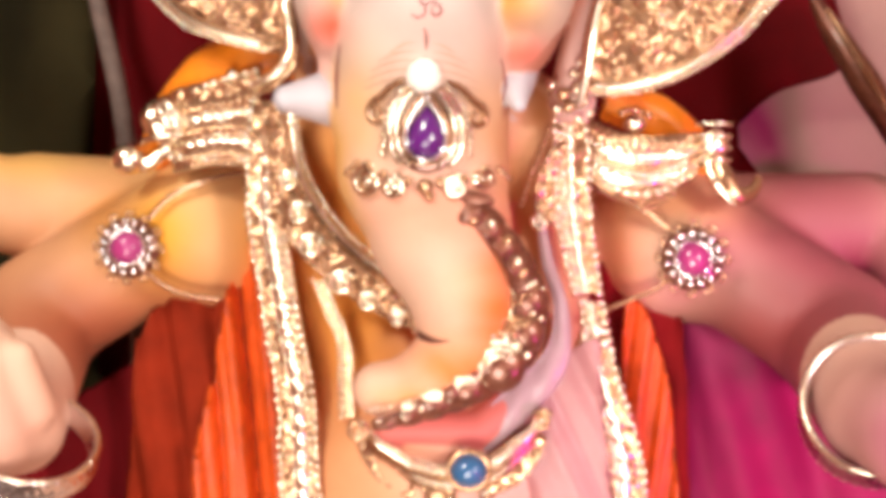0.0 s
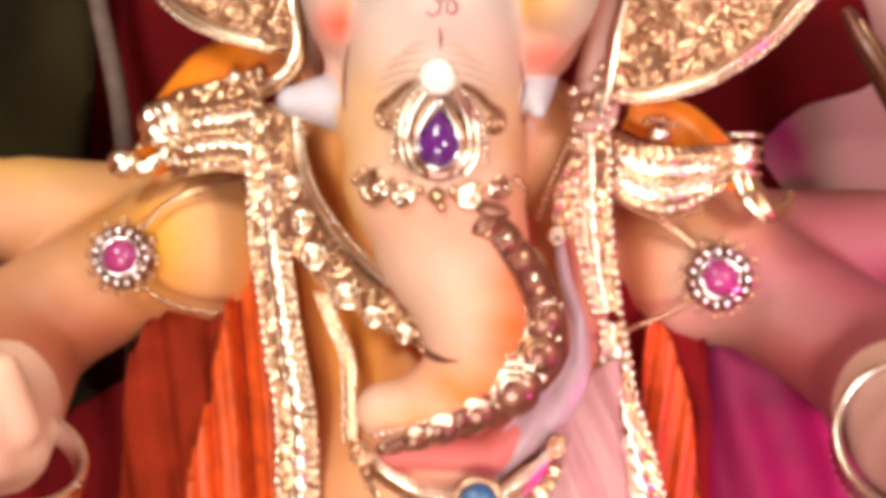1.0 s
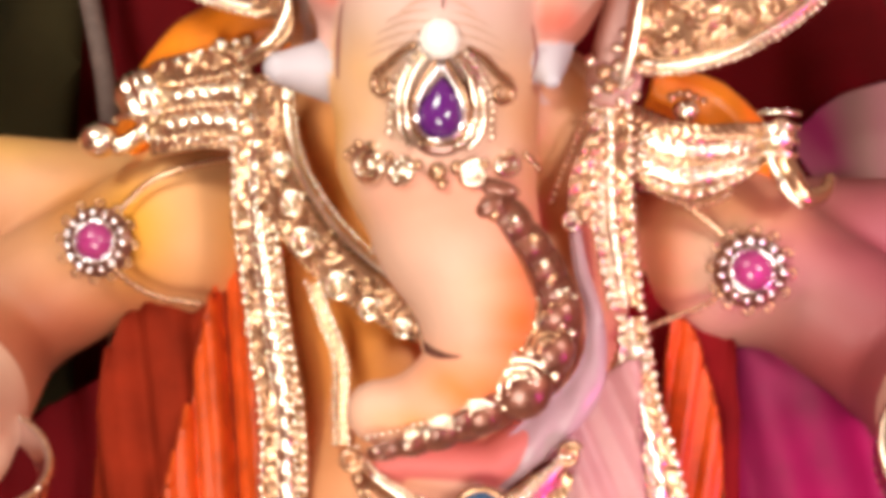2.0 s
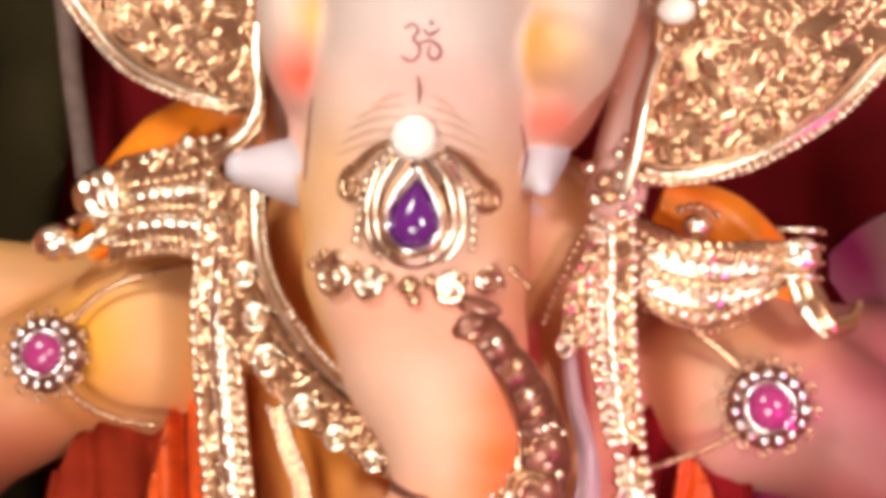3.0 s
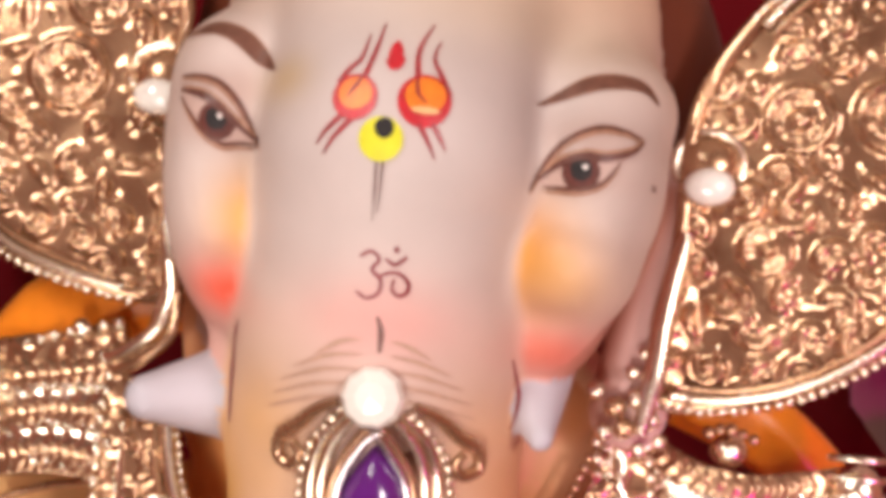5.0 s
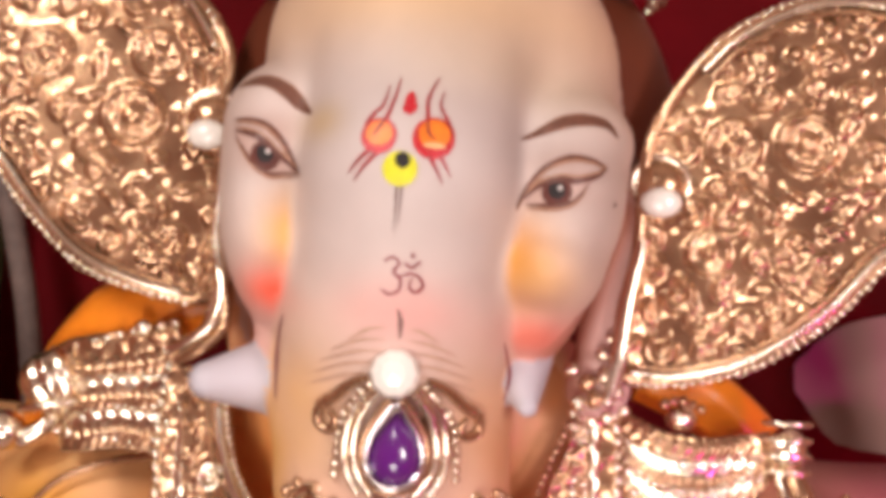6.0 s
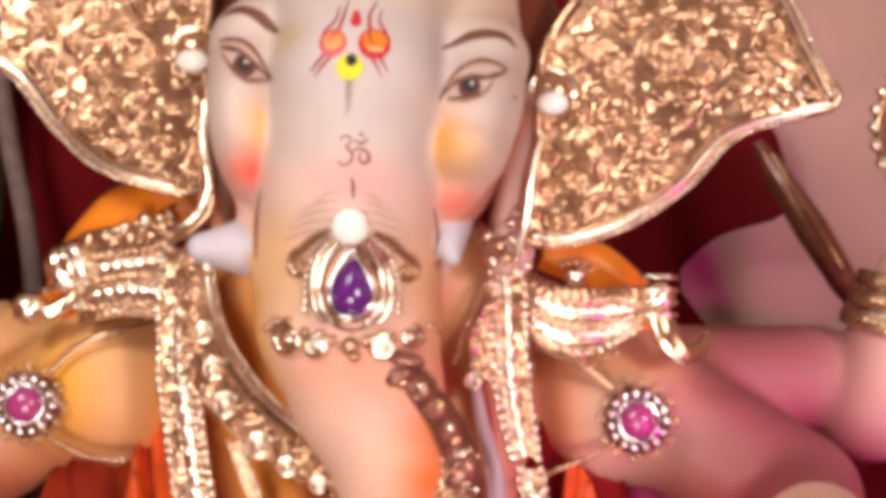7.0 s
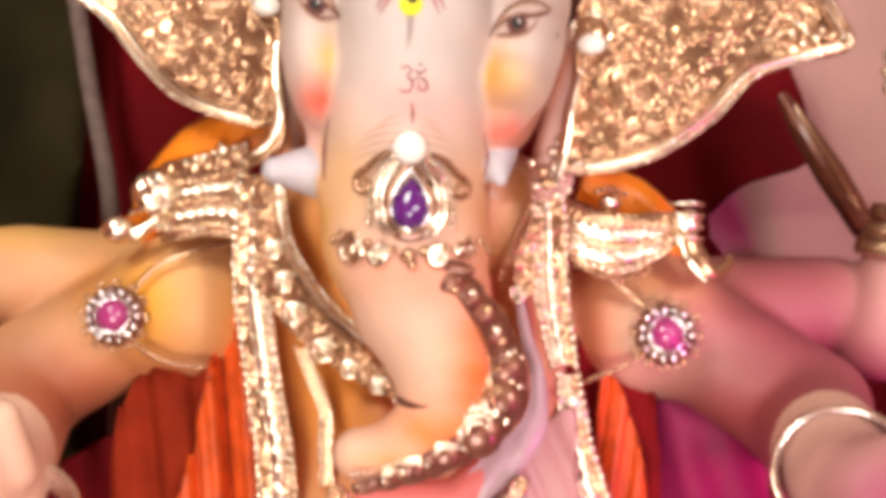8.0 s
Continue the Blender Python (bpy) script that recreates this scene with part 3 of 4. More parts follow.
spot((-12.2, 1390), (7.3, 7.3), YELLOW, 0.9)
spot((-11.3, 1393.6), (3.2, 3.4), BLACK, 1.2)
spot((-10.2, 1417.6), (3.8, 5.2), REDLINE, 0.7, lambda a: (1.0 - 0.5 * abs(math.cos(a))) * 1.25 if math.sin(a) > 0 else 0.85)
for m in (((-28, 1408), (-25, 1413), (-21.5, 1417), (-19.7, 1426)), ((-19.5, 1411), (-17, 1420), (-15.2, 1430)),
          ((-2.2, 1411), (-2.9, 1421), (0.8, 1431)), ((8.4, 1406), (5.6, 1412), (2.3, 1418.5), (3.6, 1425)),
          ((-26, 1397), (-31, 1392), (-34, 1387.5)), ((-22.5, 1396), (-28, 1390), (-31.5, 1384.5)),
          ((-0.5, 1396), (3, 1390), (5.3, 1385)), ((3.8, 1396.4), (6.5, 1392), (8.6, 1388))):
    stroke(m, [1.9, 1.4, 0.4], REDLINE)
    stroke(m, [0.7, 0.8, 0.3], MAROONLINE, 0.95)
stroke([(-13.2, 1383), (-13.4, 1374), (-13.8, 1364)], [0.8, 0.6, 0.2], LINE)
stroke([(-11, 1383), (-11.5, 1375), (-12.2, 1367)], [0.8, 0.6, 0.2], LINE)
# the sacred syllable, and the upright stroke under it
OM = ([(-19.5, 1352.5), (-16, 1354.5), (-13, 1352), (-15.5, 1348.5), (-12.5, 1345.5), (-13, 1341), (-17, 1339), (-20.5, 1341)],
      [(-13.5, 1346), (-9, 1348), (-5, 1347), (-3, 1343.5), (-5.5, 1340.5), (-8.5, 1342), (-8, 1346)], [(-11, 1352.5), (-8, 1350.5), (-4, 1353.5)])
for curve in OM:
    stroke([(x + 2, z) for x, z in curve], [0.9, 1.4, 0.9], MAROONLINE)
spot((-5.5, 1355.5), (1.0, 1.0), MAROONLINE)
stroke([(-11, 1333), (-9.6, 1328), (-9.8, 1321)], [0.8, 1.9, 0.8], LINE)
# trunk crease: its shadow and maroon paint drawn as one brown stroke
stroke([(-28, 1158), (-16, 1150), (-4, 1146), (7, 1146)], [3, 5, 4, 0.6], LASH)
# red lines down the cheeks beside the trunk, and creases across it
stroke([(-66, 1328), (-70.5, 1312), (-69, 1290)], [0.8, 3.4, 1.0], MAROONLINE)
stroke([(34, 1322), (37, 1308), (35, 1296)], [0.6, 1.6, 0.6], MAROONLINE)
for z, w in ((1325, 18), (1320, 26), (1315, 31), (1310, 34), (1305, 36)):
    stroke([(-14 - w, z - 6), (-14 - w * 0.5, z - 1), (-16, z)], [0.3, 1.8, 0.3], WRINKLE)
    stroke([(-6, z), (-8 + w * 0.4, z - 1), (-8 + w * 0.85, z - 5)], [0.3, 1.6, 0.3], WRINKLE)

paint_cols = np.ones((len(skin_verts) + len(mark_verts), 4), np.float32)
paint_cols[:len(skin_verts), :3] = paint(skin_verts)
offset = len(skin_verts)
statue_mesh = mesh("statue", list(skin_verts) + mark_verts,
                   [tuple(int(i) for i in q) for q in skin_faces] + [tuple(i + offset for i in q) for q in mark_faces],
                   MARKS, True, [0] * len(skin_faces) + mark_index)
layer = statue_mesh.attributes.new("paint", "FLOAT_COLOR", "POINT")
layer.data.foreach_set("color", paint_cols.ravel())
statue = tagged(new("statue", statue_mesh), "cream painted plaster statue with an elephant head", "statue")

# ---- room ----
def box_mesh(name, low, high, mat):
    v = [(x, y, z) for x in (low[0], high[0]) for y in (low[1], high[1]) for z in (low[2], high[2])]
    f = [(0, 1, 3, 2), (4, 6, 7, 5), (0, 4, 5, 1), (2, 3, 7, 6), (0, 2, 6, 4), (1, 5, 7, 3)]
    return mesh(name, v, f, mat, False)


def structure(name, low, high, mat, label):
    return tagged(new(name, box_mesh(name, low, high, mat)), label, "structure", "", "structure")


structure("wall_north", (-1800, 1250, 0), (1800, 1350, 2600), PLASTER, "pinkish beige plastered wall behind the shrine")
# unseen walls and ceiling: red and pale colours chosen for the light they bounce
structure("wall_south", (-1800, -1600, 0), (1800, -1500, 2600), BOUNCE_RED, "unseen wall coloured red to tint the bounced light")
structure("wall_west", (-1900, -1500, 0), (-1800, 1250, 2600), BOUNCE_RED, "unseen wall coloured red to tint the bounced light")
structure("wall_east", (1800, -1500, 0), (1900, 1250, 2600), BOUNCE_RED, "unseen wall coloured red to tint the bounced light")
structure("floor", (-1900, -1600, -100), (1900, 1350, 0), FLOOR, "plain stone floor")
structure("ceiling", (-1900, -1600, 2600), (1900, 1350, 2700), CEIL, "unseen cream ceiling kept pale to bounce light")

plinth = thing("plinth", "dark wooden plinth under the statue", "plinth")
part("base", box_mesh("base", (-420, 700, 0), (420, 1110, 800), WOOD), plinth)
part("top", box_mesh("top", (-450, 670, 800), (450, 1122, 848), WOOD), plinth)


def cloth(name, outline, y, depth, mat, label, category, folds=30.0, deep=8.0, seed=1, step=6.0, run=0.0):
    """A hanging cloth: outline (x, z) filled with a folded sheet of some thickness."""
    o = spline(outline, 6, True)
    xs, zs = np.arange(o[:, 0].min(), o[:, 0].max() + step, step), np.arange(o[:, 1].min(), o[:, 1].max() + step, step)
    x, z = np.meshgrid(xs, zs, indexing="ij")
    inside = np.zeros(x.shape, bool)
    for (x1, z1), (x2, z2) in zip(o, np.roll(o, -1, 0)):
        cross = (z1 > z) != (z2 > z)
        inside ^= cross & (x < (x2 - x1) * (z - z1) / (z2 - z1 + 1e-9) + x1)
    rng = np.random.RandomState(seed)
    ph = rng.uniform(0, 6.28, 6)
    s = x + run * (z - zs[0])
    h = np.sin(s / folds * 6.28 + ph[0] + 0.8 * np.sin(z / 90 + ph[1])) + 0.5 * np.sin(s / folds * 14.1 + ph[2] + 0.5 * np.sin(z / 60))
    yy = y - deep * h / 1.8
    near = np.argmin(((np.stack([x, z], -1)[..., None, :] - o[None, None]) ** 2).sum(-1), -1)
    use = np.zeros(x.shape, bool)
    use[:-1, :-1] = inside[:-1, :-1] | inside[1:, :-1] | inside[:-1, 1:] | inside[1:, 1:]
    px, pz = np.where(inside, x, o[near, 0]), np.where(inside, z, o[near, 1])
    idx = {}
    verts, faces = [], []

    def vert(i, j):
        if (i, j) not in idx:
            idx[(i, j)] = len(verts)
            verts.append((px[i, j], yy[i, j], pz[i, j]))
        return idx[(i, j)]

    for i, j in np.argwhere(use):
        faces.append((vert(i, j), vert(i + 1, j), vert(i + 1, j + 1), vert(i, j + 1)))
    ob = tagged(new(name, mesh(name, verts, faces, mat)), label, category)
    sol = ob.modifiers.new("thickness", "SOLIDIFY")
    sol.thickness, sol.offset = depth * MM, 0
    return ob


# right edge cut to the outline of the dark area beside the bare wall
cloth("backdrop_curtain", [(-1500, 6), (-1500, 2560), (-600, 2580), (120, 2560), (230, 1700), (318, 1440), (338, 1395), (322, 1372), (268, 1352), (236, 1318),
                           (250, 1292), (272, 1268), (330, 1262), (420, 1258), (640, 1240), (640, 6)], 1185, 4, MAROON,
      "dark maroon velvet curtain, right end cut to the dark outline behind the statue", "curtain", 120, 16, 3, 16)
cloth("side_curtain", [(-1500, 6), (-1500, 2560), (-430, 2560), (-356, 1560), (-345, 1250), (-350, 6)], 1150, 4, DARKGREEN,
      "very dark green cloth curtain beside the maroon one", "curtain", 90, 12, 5, 16)
rope = thing("hanging_rope", "grey brown rope hanging beside the curtains", "rope")
tube("strand", spline([(-390, 1110, 2598), (-372, 1110, 1900), (-355, 1110, 1560), (-332, 1110, 1425), (-304, 1110, 1310), (-285, 1110, 1150), (-280, 1105, 848)], 10), 8.5, GREY, rope)

cloth("rust_drape", [(-222, 1150), (-150, 1192), (-120, 1110), (-112, 870), (-245, 870), (-236, 1010)], 926, 3, RUST,
      "rust red cloth in soft folds behind the orange drape", "drape", 40, 9, 15, 4, 0.15)
cloth("orange_drape", [(-152, 1195), (-120, 1195), (-108, 1110), (-100, 1000), (-105, 870), (-190, 870), (-184, 1010), (-172, 1100)], 914, 3, SILK,
      "bright orange silk drape hanging in narrow folds under the arm", "drape", 27, 13, 7, 2.5, 0.12)
cloth("orange_drape", [(124, 1168), (136, 1164), (152, 1120), (158, 1080), (164, 1000), (160, 870), (130, 870), (132, 1000), (126, 1090), (122, 1130)], 911, 3, SILK,
      "bright orange silk drape in a narrow strip under the arm", "drape", 19, 5, 8, 2.5, -0.12)
cloth("crimson_drape", [(94, 1205), (148, 1195), (166, 1130), (172, 1000), (170, 870), (100, 870), (98, 1010)], 922, 3, CRIMSON,
      "dark crimson cloth behind the narrow orange drape", "drape", 34, 4, 12, 4, -0.1)
cloth("pink_drape", [(101, 1146), (84, 1138), (62, 1118), (42, 1096), (30, 1060), (26, 1000), (112, 1000), (110, 1060), (104, 1110)], 846, 3, PALEPINK,
      "pale pink satin cloth spread under the trunk", "drape", 60, 4, 14, 3, 0.5)
# crimson cloth; its magenta also carries the colour cast at lower right
cloth("magenta_drape", [(100, 1200), (200, 1205), (300, 1150), (420, 1100), (430, 870), (110, 870)], 955, 3, MAGENTA,
      "crimson satin drape beside the statue, magenta cast put into its colour", "drape", 90, 10, 9, 5, 0.3)
cloth("maroon_drape", [(-200, 1110), (-250, 1105), (-330, 1060), (-420, 1080), (-430, 870), (-190, 870)], 955, 3, MAROON,
      "dark maroon drape under the statue's arm", "drape", 70, 8, 10, 5, 0.2)


def scarf(pts, radii, label):
    t = thing("shoulder_scarf", label, "scarf", "shoulder scarves")
    p = even(spline(pts, 8), 3)
    v, f = tube_data(p, radii, 20, 0.8)
    v = [np.array(q) + np.array([0, 1, 0.6]) * 1.6 * math.sin(i % 20 * 1.9 + i // 20 * 0.12) for i, q in enumerate(v)]
    part("fold", mesh("fold", v, f, SAFFRON), t)


scarf([(-226, 930, 1262), (-196, 912, 1300), (-162, 898, 1326), (-130, 892, 1338), (-104, 895, 1332)], [10, 20, 24, 22, 14], "saffron satin scarf rolled over the shoulder")
scarf([(195, 935, 1250), (165, 925, 1282), (135, 915, 1302), (105, 912, 1312)], [8, 15, 18, 14], "saffron satin scarf rolled over the shoulder")


# ---- gilded ear covers ----
def ear_cover(outline, inner, lower, upper, stud, base_y, tilt, seed, rosettes, cluster, label):
    t = thing("ear_cover", label, "ornament", "gilded ear covers")
    o = spline(outline, 7, True)
    step = 0.95
    xs, zs = np.arange(o[:, 0].min(), o[:, 0].max() + step, step), np.arange(o[:, 1].min(), o[:, 1].max() + step, step)
    x, z = np.meshgrid(xs, zs, indexing="ij")
    inside = np.zeros(x.shape, bool)
    for (x1, z1), (x2, z2) in zip(o, np.roll(o, -1, 0)):
        cross = (z1 > z) != (z2 > z)
        inside ^= cross & (x < (x2 - x1) * (z - z1) / (z2 - z1 + 1e-9) + x1)
    h = np.maximum(scrolls(x, z, 16.0, 3.6, seed, 0.86, rosettes), scrolls(x, z, 5.5, 1.3, seed + 1, 1.9))
    h += 0.3 * np.sin(x * 0.16 + 2 * np.sin(z * 0.07)) * np.sin(z * 0.14 + np.sin(x * 0.1))

    def depth(px, pz):
        u = abs(px - stud[0])
        return base_y + tilt * u - 14 * np.sin(np.clip(u / 170, 0, 1) * math.pi) * 0.6

    y = depth(x, z) - h
    idx, verts, faces = {}, [], []

    def vert(i, j):
        if (i, j) not in idx:
            idx[(i, j)] = len(verts)
            verts.append((x[i, j], y[i, j], z[i, j]))
        return idx[(i, j)]

    full = inside[:-1, :-1] & inside[1:, :-1] & inside[:-1, 1:] & inside[1:, 1:]
    for i, j in np.argwhere(full):
        faces.append((vert(i, j), vert(i + 1, j), vert(i + 1, j + 1), vert(i, j + 1)))
    plate = part("plate", mesh("plate", verts, faces, GOLD), t, "embossed gold plate covered in scrolls")
    sol = plate.modifiers.new("thickness", "SOLIDIFY")
    sol.thickness, sol.offset = 0.004, -1

    def lay(pts, lift):
        return np.array([(px, depth(px, pz) - lift, pz) for px, pz in pts])

    tube("rim", lay(np.vstack([o, o[:1]]), 1.5), 3.4, GOLD, t, "", 8)
    tube("inner_ridge", lay(spline(inner, 8), 5), [2.5, 5.0, 5.0, 3.0], BRIGHT, t, "polished gold ridge", 10)
    c = np.array([o[:, 0].mean(), o[:, 1].mean()])
    for part_path, shift, r in ((lower, 5.2, 1.9), (upper, 5.2, 1.9)):
        p = spline(part_path, 8)
        bead_row(t, lay(p, 3.5), r, BRIGHT)
        q = p + (c - p) / np.linalg.norm(c - p, axis=1)[:, None] * shift
        tube("ridge", lay(q, 4.0), 2.0, BRIGHT, t, "", 8)
        q2 = p + (c - p) / np.linalg.norm(c - p, axis=1)[:, None] * (shift + 4.6)
        tube("ridge", lay(q2, 3.4), 1.5, GOLD, t, "", 8)
    dome = ball("stud", (stud[0], depth(*stud) - 3, stud[1] + 8), (12, 8, 12), GOLD, t, "large domed gold stud")
    tube("stud_arch", [(stud[0] + 13.5 * math.cos(a), depth(*stud) - 3, stud[1] + 8 + 13.5 * math.sin(a)) for a in np.linspace(-0.5, math.pi + 0.5, 24)], 2.0, BRIGHT, dome)
    # white oval set on the dome in place of its lower reflection
    ball("stud_highlight", (stud[0], depth(*stud) - 9, stud[1] - 1), (10, 6, 7.5), PEARL, dome, "pale oval standing in for the dome's highlight")
    for px, pz, r in cluster:
        bead(t, (px, depth(px, pz) - 4, pz), r, BRIGHT)
    return t


ear_cover([(89, 1312), (90, 1345), (95, 1374), (96, 1412), (102, 1436), (118, 1462), (137, 1481), (171, 1496), (200, 1497), (225, 1487), (246, 1460), (262, 1428), (277, 1400),
           (236, 1387), (211, 1375), (184, 1346), (150, 1322), (116, 1311)],
          [(84, 1296), (88, 1318), (91, 1346), (97, 1376)],
          [(90, 1308), (118, 1308), (152, 1319), (186, 1343), (213, 1373), (238, 1384), (277, 1398)],
          [(118, 1464), (138, 1483), (171, 1498), (201, 1499), (226, 1489), (248, 1462), (264, 1430), (279, 1402)],
          (104, 1396), 846, -0.06, 11, ((137, 1424, 12), (172, 1427, 13), (128, 1372, 9)), ((238, 1404, 3.4), (245, 1398, 3), (247, 1407, 3.4), (254, 1402, 3), (241, 1412, 2.8), (258, 1408, 2.8)), "embossed gold ear cover with beaded rim and scrollwork")
ear_cover([(-112, 1338), (-112, 1362), (-112, 1392), (-116, 1428), (-115, 1460), (-134, 1488), (-160, 1506), (-195, 1512), (-232, 1502), (-262, 1478), (-282, 1448), (-288, 1430),
           (-250, 1416), (-227, 1400), (-206, 1376), (-179, 1351), (-151, 1340), (-128, 1335)],
          [(-124, 1310), (-112, 1322), (-108, 1342), (-112, 1366), (-112, 1392)],
          [(-126, 1332), (-151, 1337), (-180, 1348), (-208, 1373), (-229, 1398), (-252, 1414), (-288, 1428)],
          [(-117, 1464), (-135, 1490), (-160, 1508), (-195, 1514), (-233, 1504), (-264, 1480), (-284, 1450), (-290, 1432)],
          (-121, 1417), 850, -0.03, 23, ((-160, 1424, 14), (-150, 1456, 11), (-205, 1452, 12)), ((-258, 1432, 3.2), (-265, 1440, 3), (-252, 1440, 3)), "embossed gold ear cover with beaded rim and scrollwork")
lobe = thing("ear_lobe_ring", "curved gold ring under the ear cover", "ornament")
tube("ring", spline([(-110, 842, 1352), (-106, 838, 1336), (-110, 836, 1322), (-122, 838, 1312), (-132, 842, 1308)], 8), 3.2, BRIGHT, lobe)
tube("ring", spline([(-104, 838, 1336), (-104, 834, 1320), (-116, 834, 1308), (-128, 838, 1303)], 8), 2.4, GOLD, lobe)

# ---- crown edge over the forehead ----
crown = thing("crown", "gold crown band above the forehead", "crown")
arc = [(-6 + 104 * math.sin(a), 880 - 100 * math.cos(a), 1526 + 6 * math.cos(a * 2)) for a in np.linspace(-1.75, 1.75, 40)]
face_dirs = [(math.sin(a), -math.cos(a), 0) for a in np.linspace(-1.75, 1.75, 40)]
part("band", band_mesh("band", arc, [34, 34], GOLD, scrolled(10, 3.5, 5), 4, face_dirs), crown)
bead_row(crown, [(p[0], p[1] - 5, p[2] - 17) for p in arc], 3.0, BRIGHT)


# ---- jewel on the trunk ----
jewel = thing("trunk_jewel", "gold trunk ornament with purple teardrop stone and pearl", "ornament")
yj = lambda x, z, lift: (x, front(x, z) - lift, z)
stone = ball("pearl", yj(-11, 1306, 5), (11, 11, 7), PEARL, jewel, "pale faceted round stone", (90, 0, 0), 6, 10)
stone.data.polygons.foreach_set("use_smooth", [False] * len(stone.data.polygons))
drop_out = []
for k in range(40):
    a = 2 * math.pi * k / 40 - math.pi / 2
    narrow = 1.0 if math.sin(a) < 0 else 1.0 - 0.62 * math.sin(a) ** 2.2
    drop_out.append((math.cos(a) * narrow, math.sin(a) * (1.0 if math.sin(a) < 0 else 2.0)))


def teardrop(name, c, size, high, mat, lift, label):
    y0 = front(c[0], c[1]) - lift
    verts, faces = [(c[0], y0 - high, c[1] - size * 0.1)], []
    n = len(drop_out)
    for s, e in ((0.35, 0.93), (0.65, 0.7), (0.9, 0.32), (1.0, 0.0), (1.0, -0.5)):
        for u, v in drop_out:
            verts.append((c[0] + u * size * s, y0 - high * e, c[1] + v * size * s))
    for k in range(n):
        k2 = (k + 1) % n
        faces.append((0, 1 + k, 1 + k2))
        for r in range(4):
            faces.append((1 + r * n + k, 1 + (r + 1) * n + k, 1 + (r + 1) * n + k2, 1 + r * n + k2))
    return part(name, mesh(name, verts, faces, mat), jewel, label)


JX, JZ = -10, 1268.5
teardrop("backing", (JX, JZ - 1), 19, 2.5, DARKGOLD, 0.5, "dark gold backing plate")
teardrop("gem", (JX, JZ), 10.8, 7, PURPLE, 4, "deep purple teardrop stone")
for s, r, m in ((12.4, 1.9, SILVER), (14.6, 1.3, GOLD)):
    ring = [(JX + u * s, front(JX + u * s, JZ + v * s) - 5.5, JZ + v * s) for u, v in drop_out]
    tube("setting", ring + ring[:2], r, m, jewel, "", 8)
for side in (-1, 1):
    for pts, r, m, lift in (([(7, 30), (14.5, 20), (18, 6), (16, -7), (9, -16)], [1.6, 2.4, 2.6, 2.2, 1.4], BRIGHT, 5),
                            ([(9, 32), (18.5, 21), (22, 6), (20.5, -7), (15, -16)], [1.2, 2.0, 2.2, 1.9, 1.2], BRIGHT, 4)):
        tube("wing", laid(spline([(JX + side * u, JZ + v) for u, v in pts], 8), lift), r, m, jewel, "", 10)
    bead_row(jewel, laid(spline([(JX + side * u, JZ + v) for u, v in ((12, 32), (22, 20), (26, 6), (26.5, -8))], 8), 3), 2.0, BRIGHT)
    tube("bracket", laid(spline([(JX + side * u, JZ + v) for u, v in ((13, 35), (21, 31), (28, 25), (34, 21), (35, 14), (30, 11), (27, 15), (30, 19))], 8), 2.5), [1.4, 2.6, 2.8, 2.4, 2.0, 1.5], GOLD, jewel, "", 8)
    for cx, cz, r, hand in (((36, 1243, 10, -1), (20, 1240, 7, 1)) if side < 0 else ((34, 1247, 6, -1), (19, 1240, 7, 1))):
        q = curl((JX + side * cx, 0, cz), r, 1.5, 1.4, hand * side)
        tube("scroll", laid(q[:, [0, 2]], 2.5), [2.8, 2.4, 1.8], BRIGHT, jewel, "", 8)
        bead(jewel, yj(JX + side * cx, cz, 4), r * 0.36, BRIGHT)
    bead_row(jewel, laid([(JX + side * 44, 1254), (JX + side * 50, 1249)], 2), 2.6, GOLD)
for x, z, r in ((JX, 1240, 5.5), (JX - 10, 1243, 3.6), (JX + 10, 1243, 3.6), (JX + 3, 1234, 3.0), (JX + 24, 1246, 3.4), (JX - 26, 1247, 3.4), (JX + 40, 1246, 3.0)):
    bead(jewel, yj(x, z, 3), r, GOLD)

# ---- ornament along the trunk's outer curve ----
chain = thing("trunk_chain", "tarnished gold beaded chain along the curling trunk", "ornament")
spine = even(spline([(14, 786, 1230), (31, 790, 1215), (46, 797, 1196), (55, 804, 1170), (50, 804, 1146), (34, 800, 1127), (10, 796, 1112), (-14, 792, 1101), (-40, 789, 1093)], 10), 1.5)
lean = [(0.35, -1, 0.1), (0.55, -1, 0.1), (0.5, -1, 0), (0.35, -1, -0.4), (0.1, -1, -0.7), (0, -1, -0.6)]
part("backing", band_mesh("backing", spine, [12, 17, 19, 24, 27, 24, 19, 12, 5], DARKGOLD, ropes(15, 3.2, 0.2), 3, lean, 1.5, 14, 2.5), chain, "dark tarnished gold backing in rounded segments")
count = len(spine)
def shell(c, r, turn, mat, label=""):
    """A ribbed shell of nested ridges with a rim of beads, facing out of the chain."""
    dome = ball("shell", c, (r, r * 0.55, r), DARKGOLD, chain, label, (0, 0, 0), 10, 16)
    for k, q in enumerate((0.92, 0.66, 0.4)):
        arc = [(c[0] + r * q * math.cos(turn + a), c[1] - r * (0.28 + 0.14 * k), c[2] + r * q * math.sin(turn + a)) for a in np.linspace(-1.5, 1.5, 14)]
        tube("ridge", arc, [0.6, r * 0.13, r * 0.14, r * 0.13, 0.6], mat, dome, "", 8)
    for a in np.linspace(-1.7, 1.7, 8):
        bead(dome, Vector((r * 1.1 * math.cos(turn + a), -r * 0.25, r * 1.1 * math.sin(turn + a))), r * 0.17, BRIGHT)


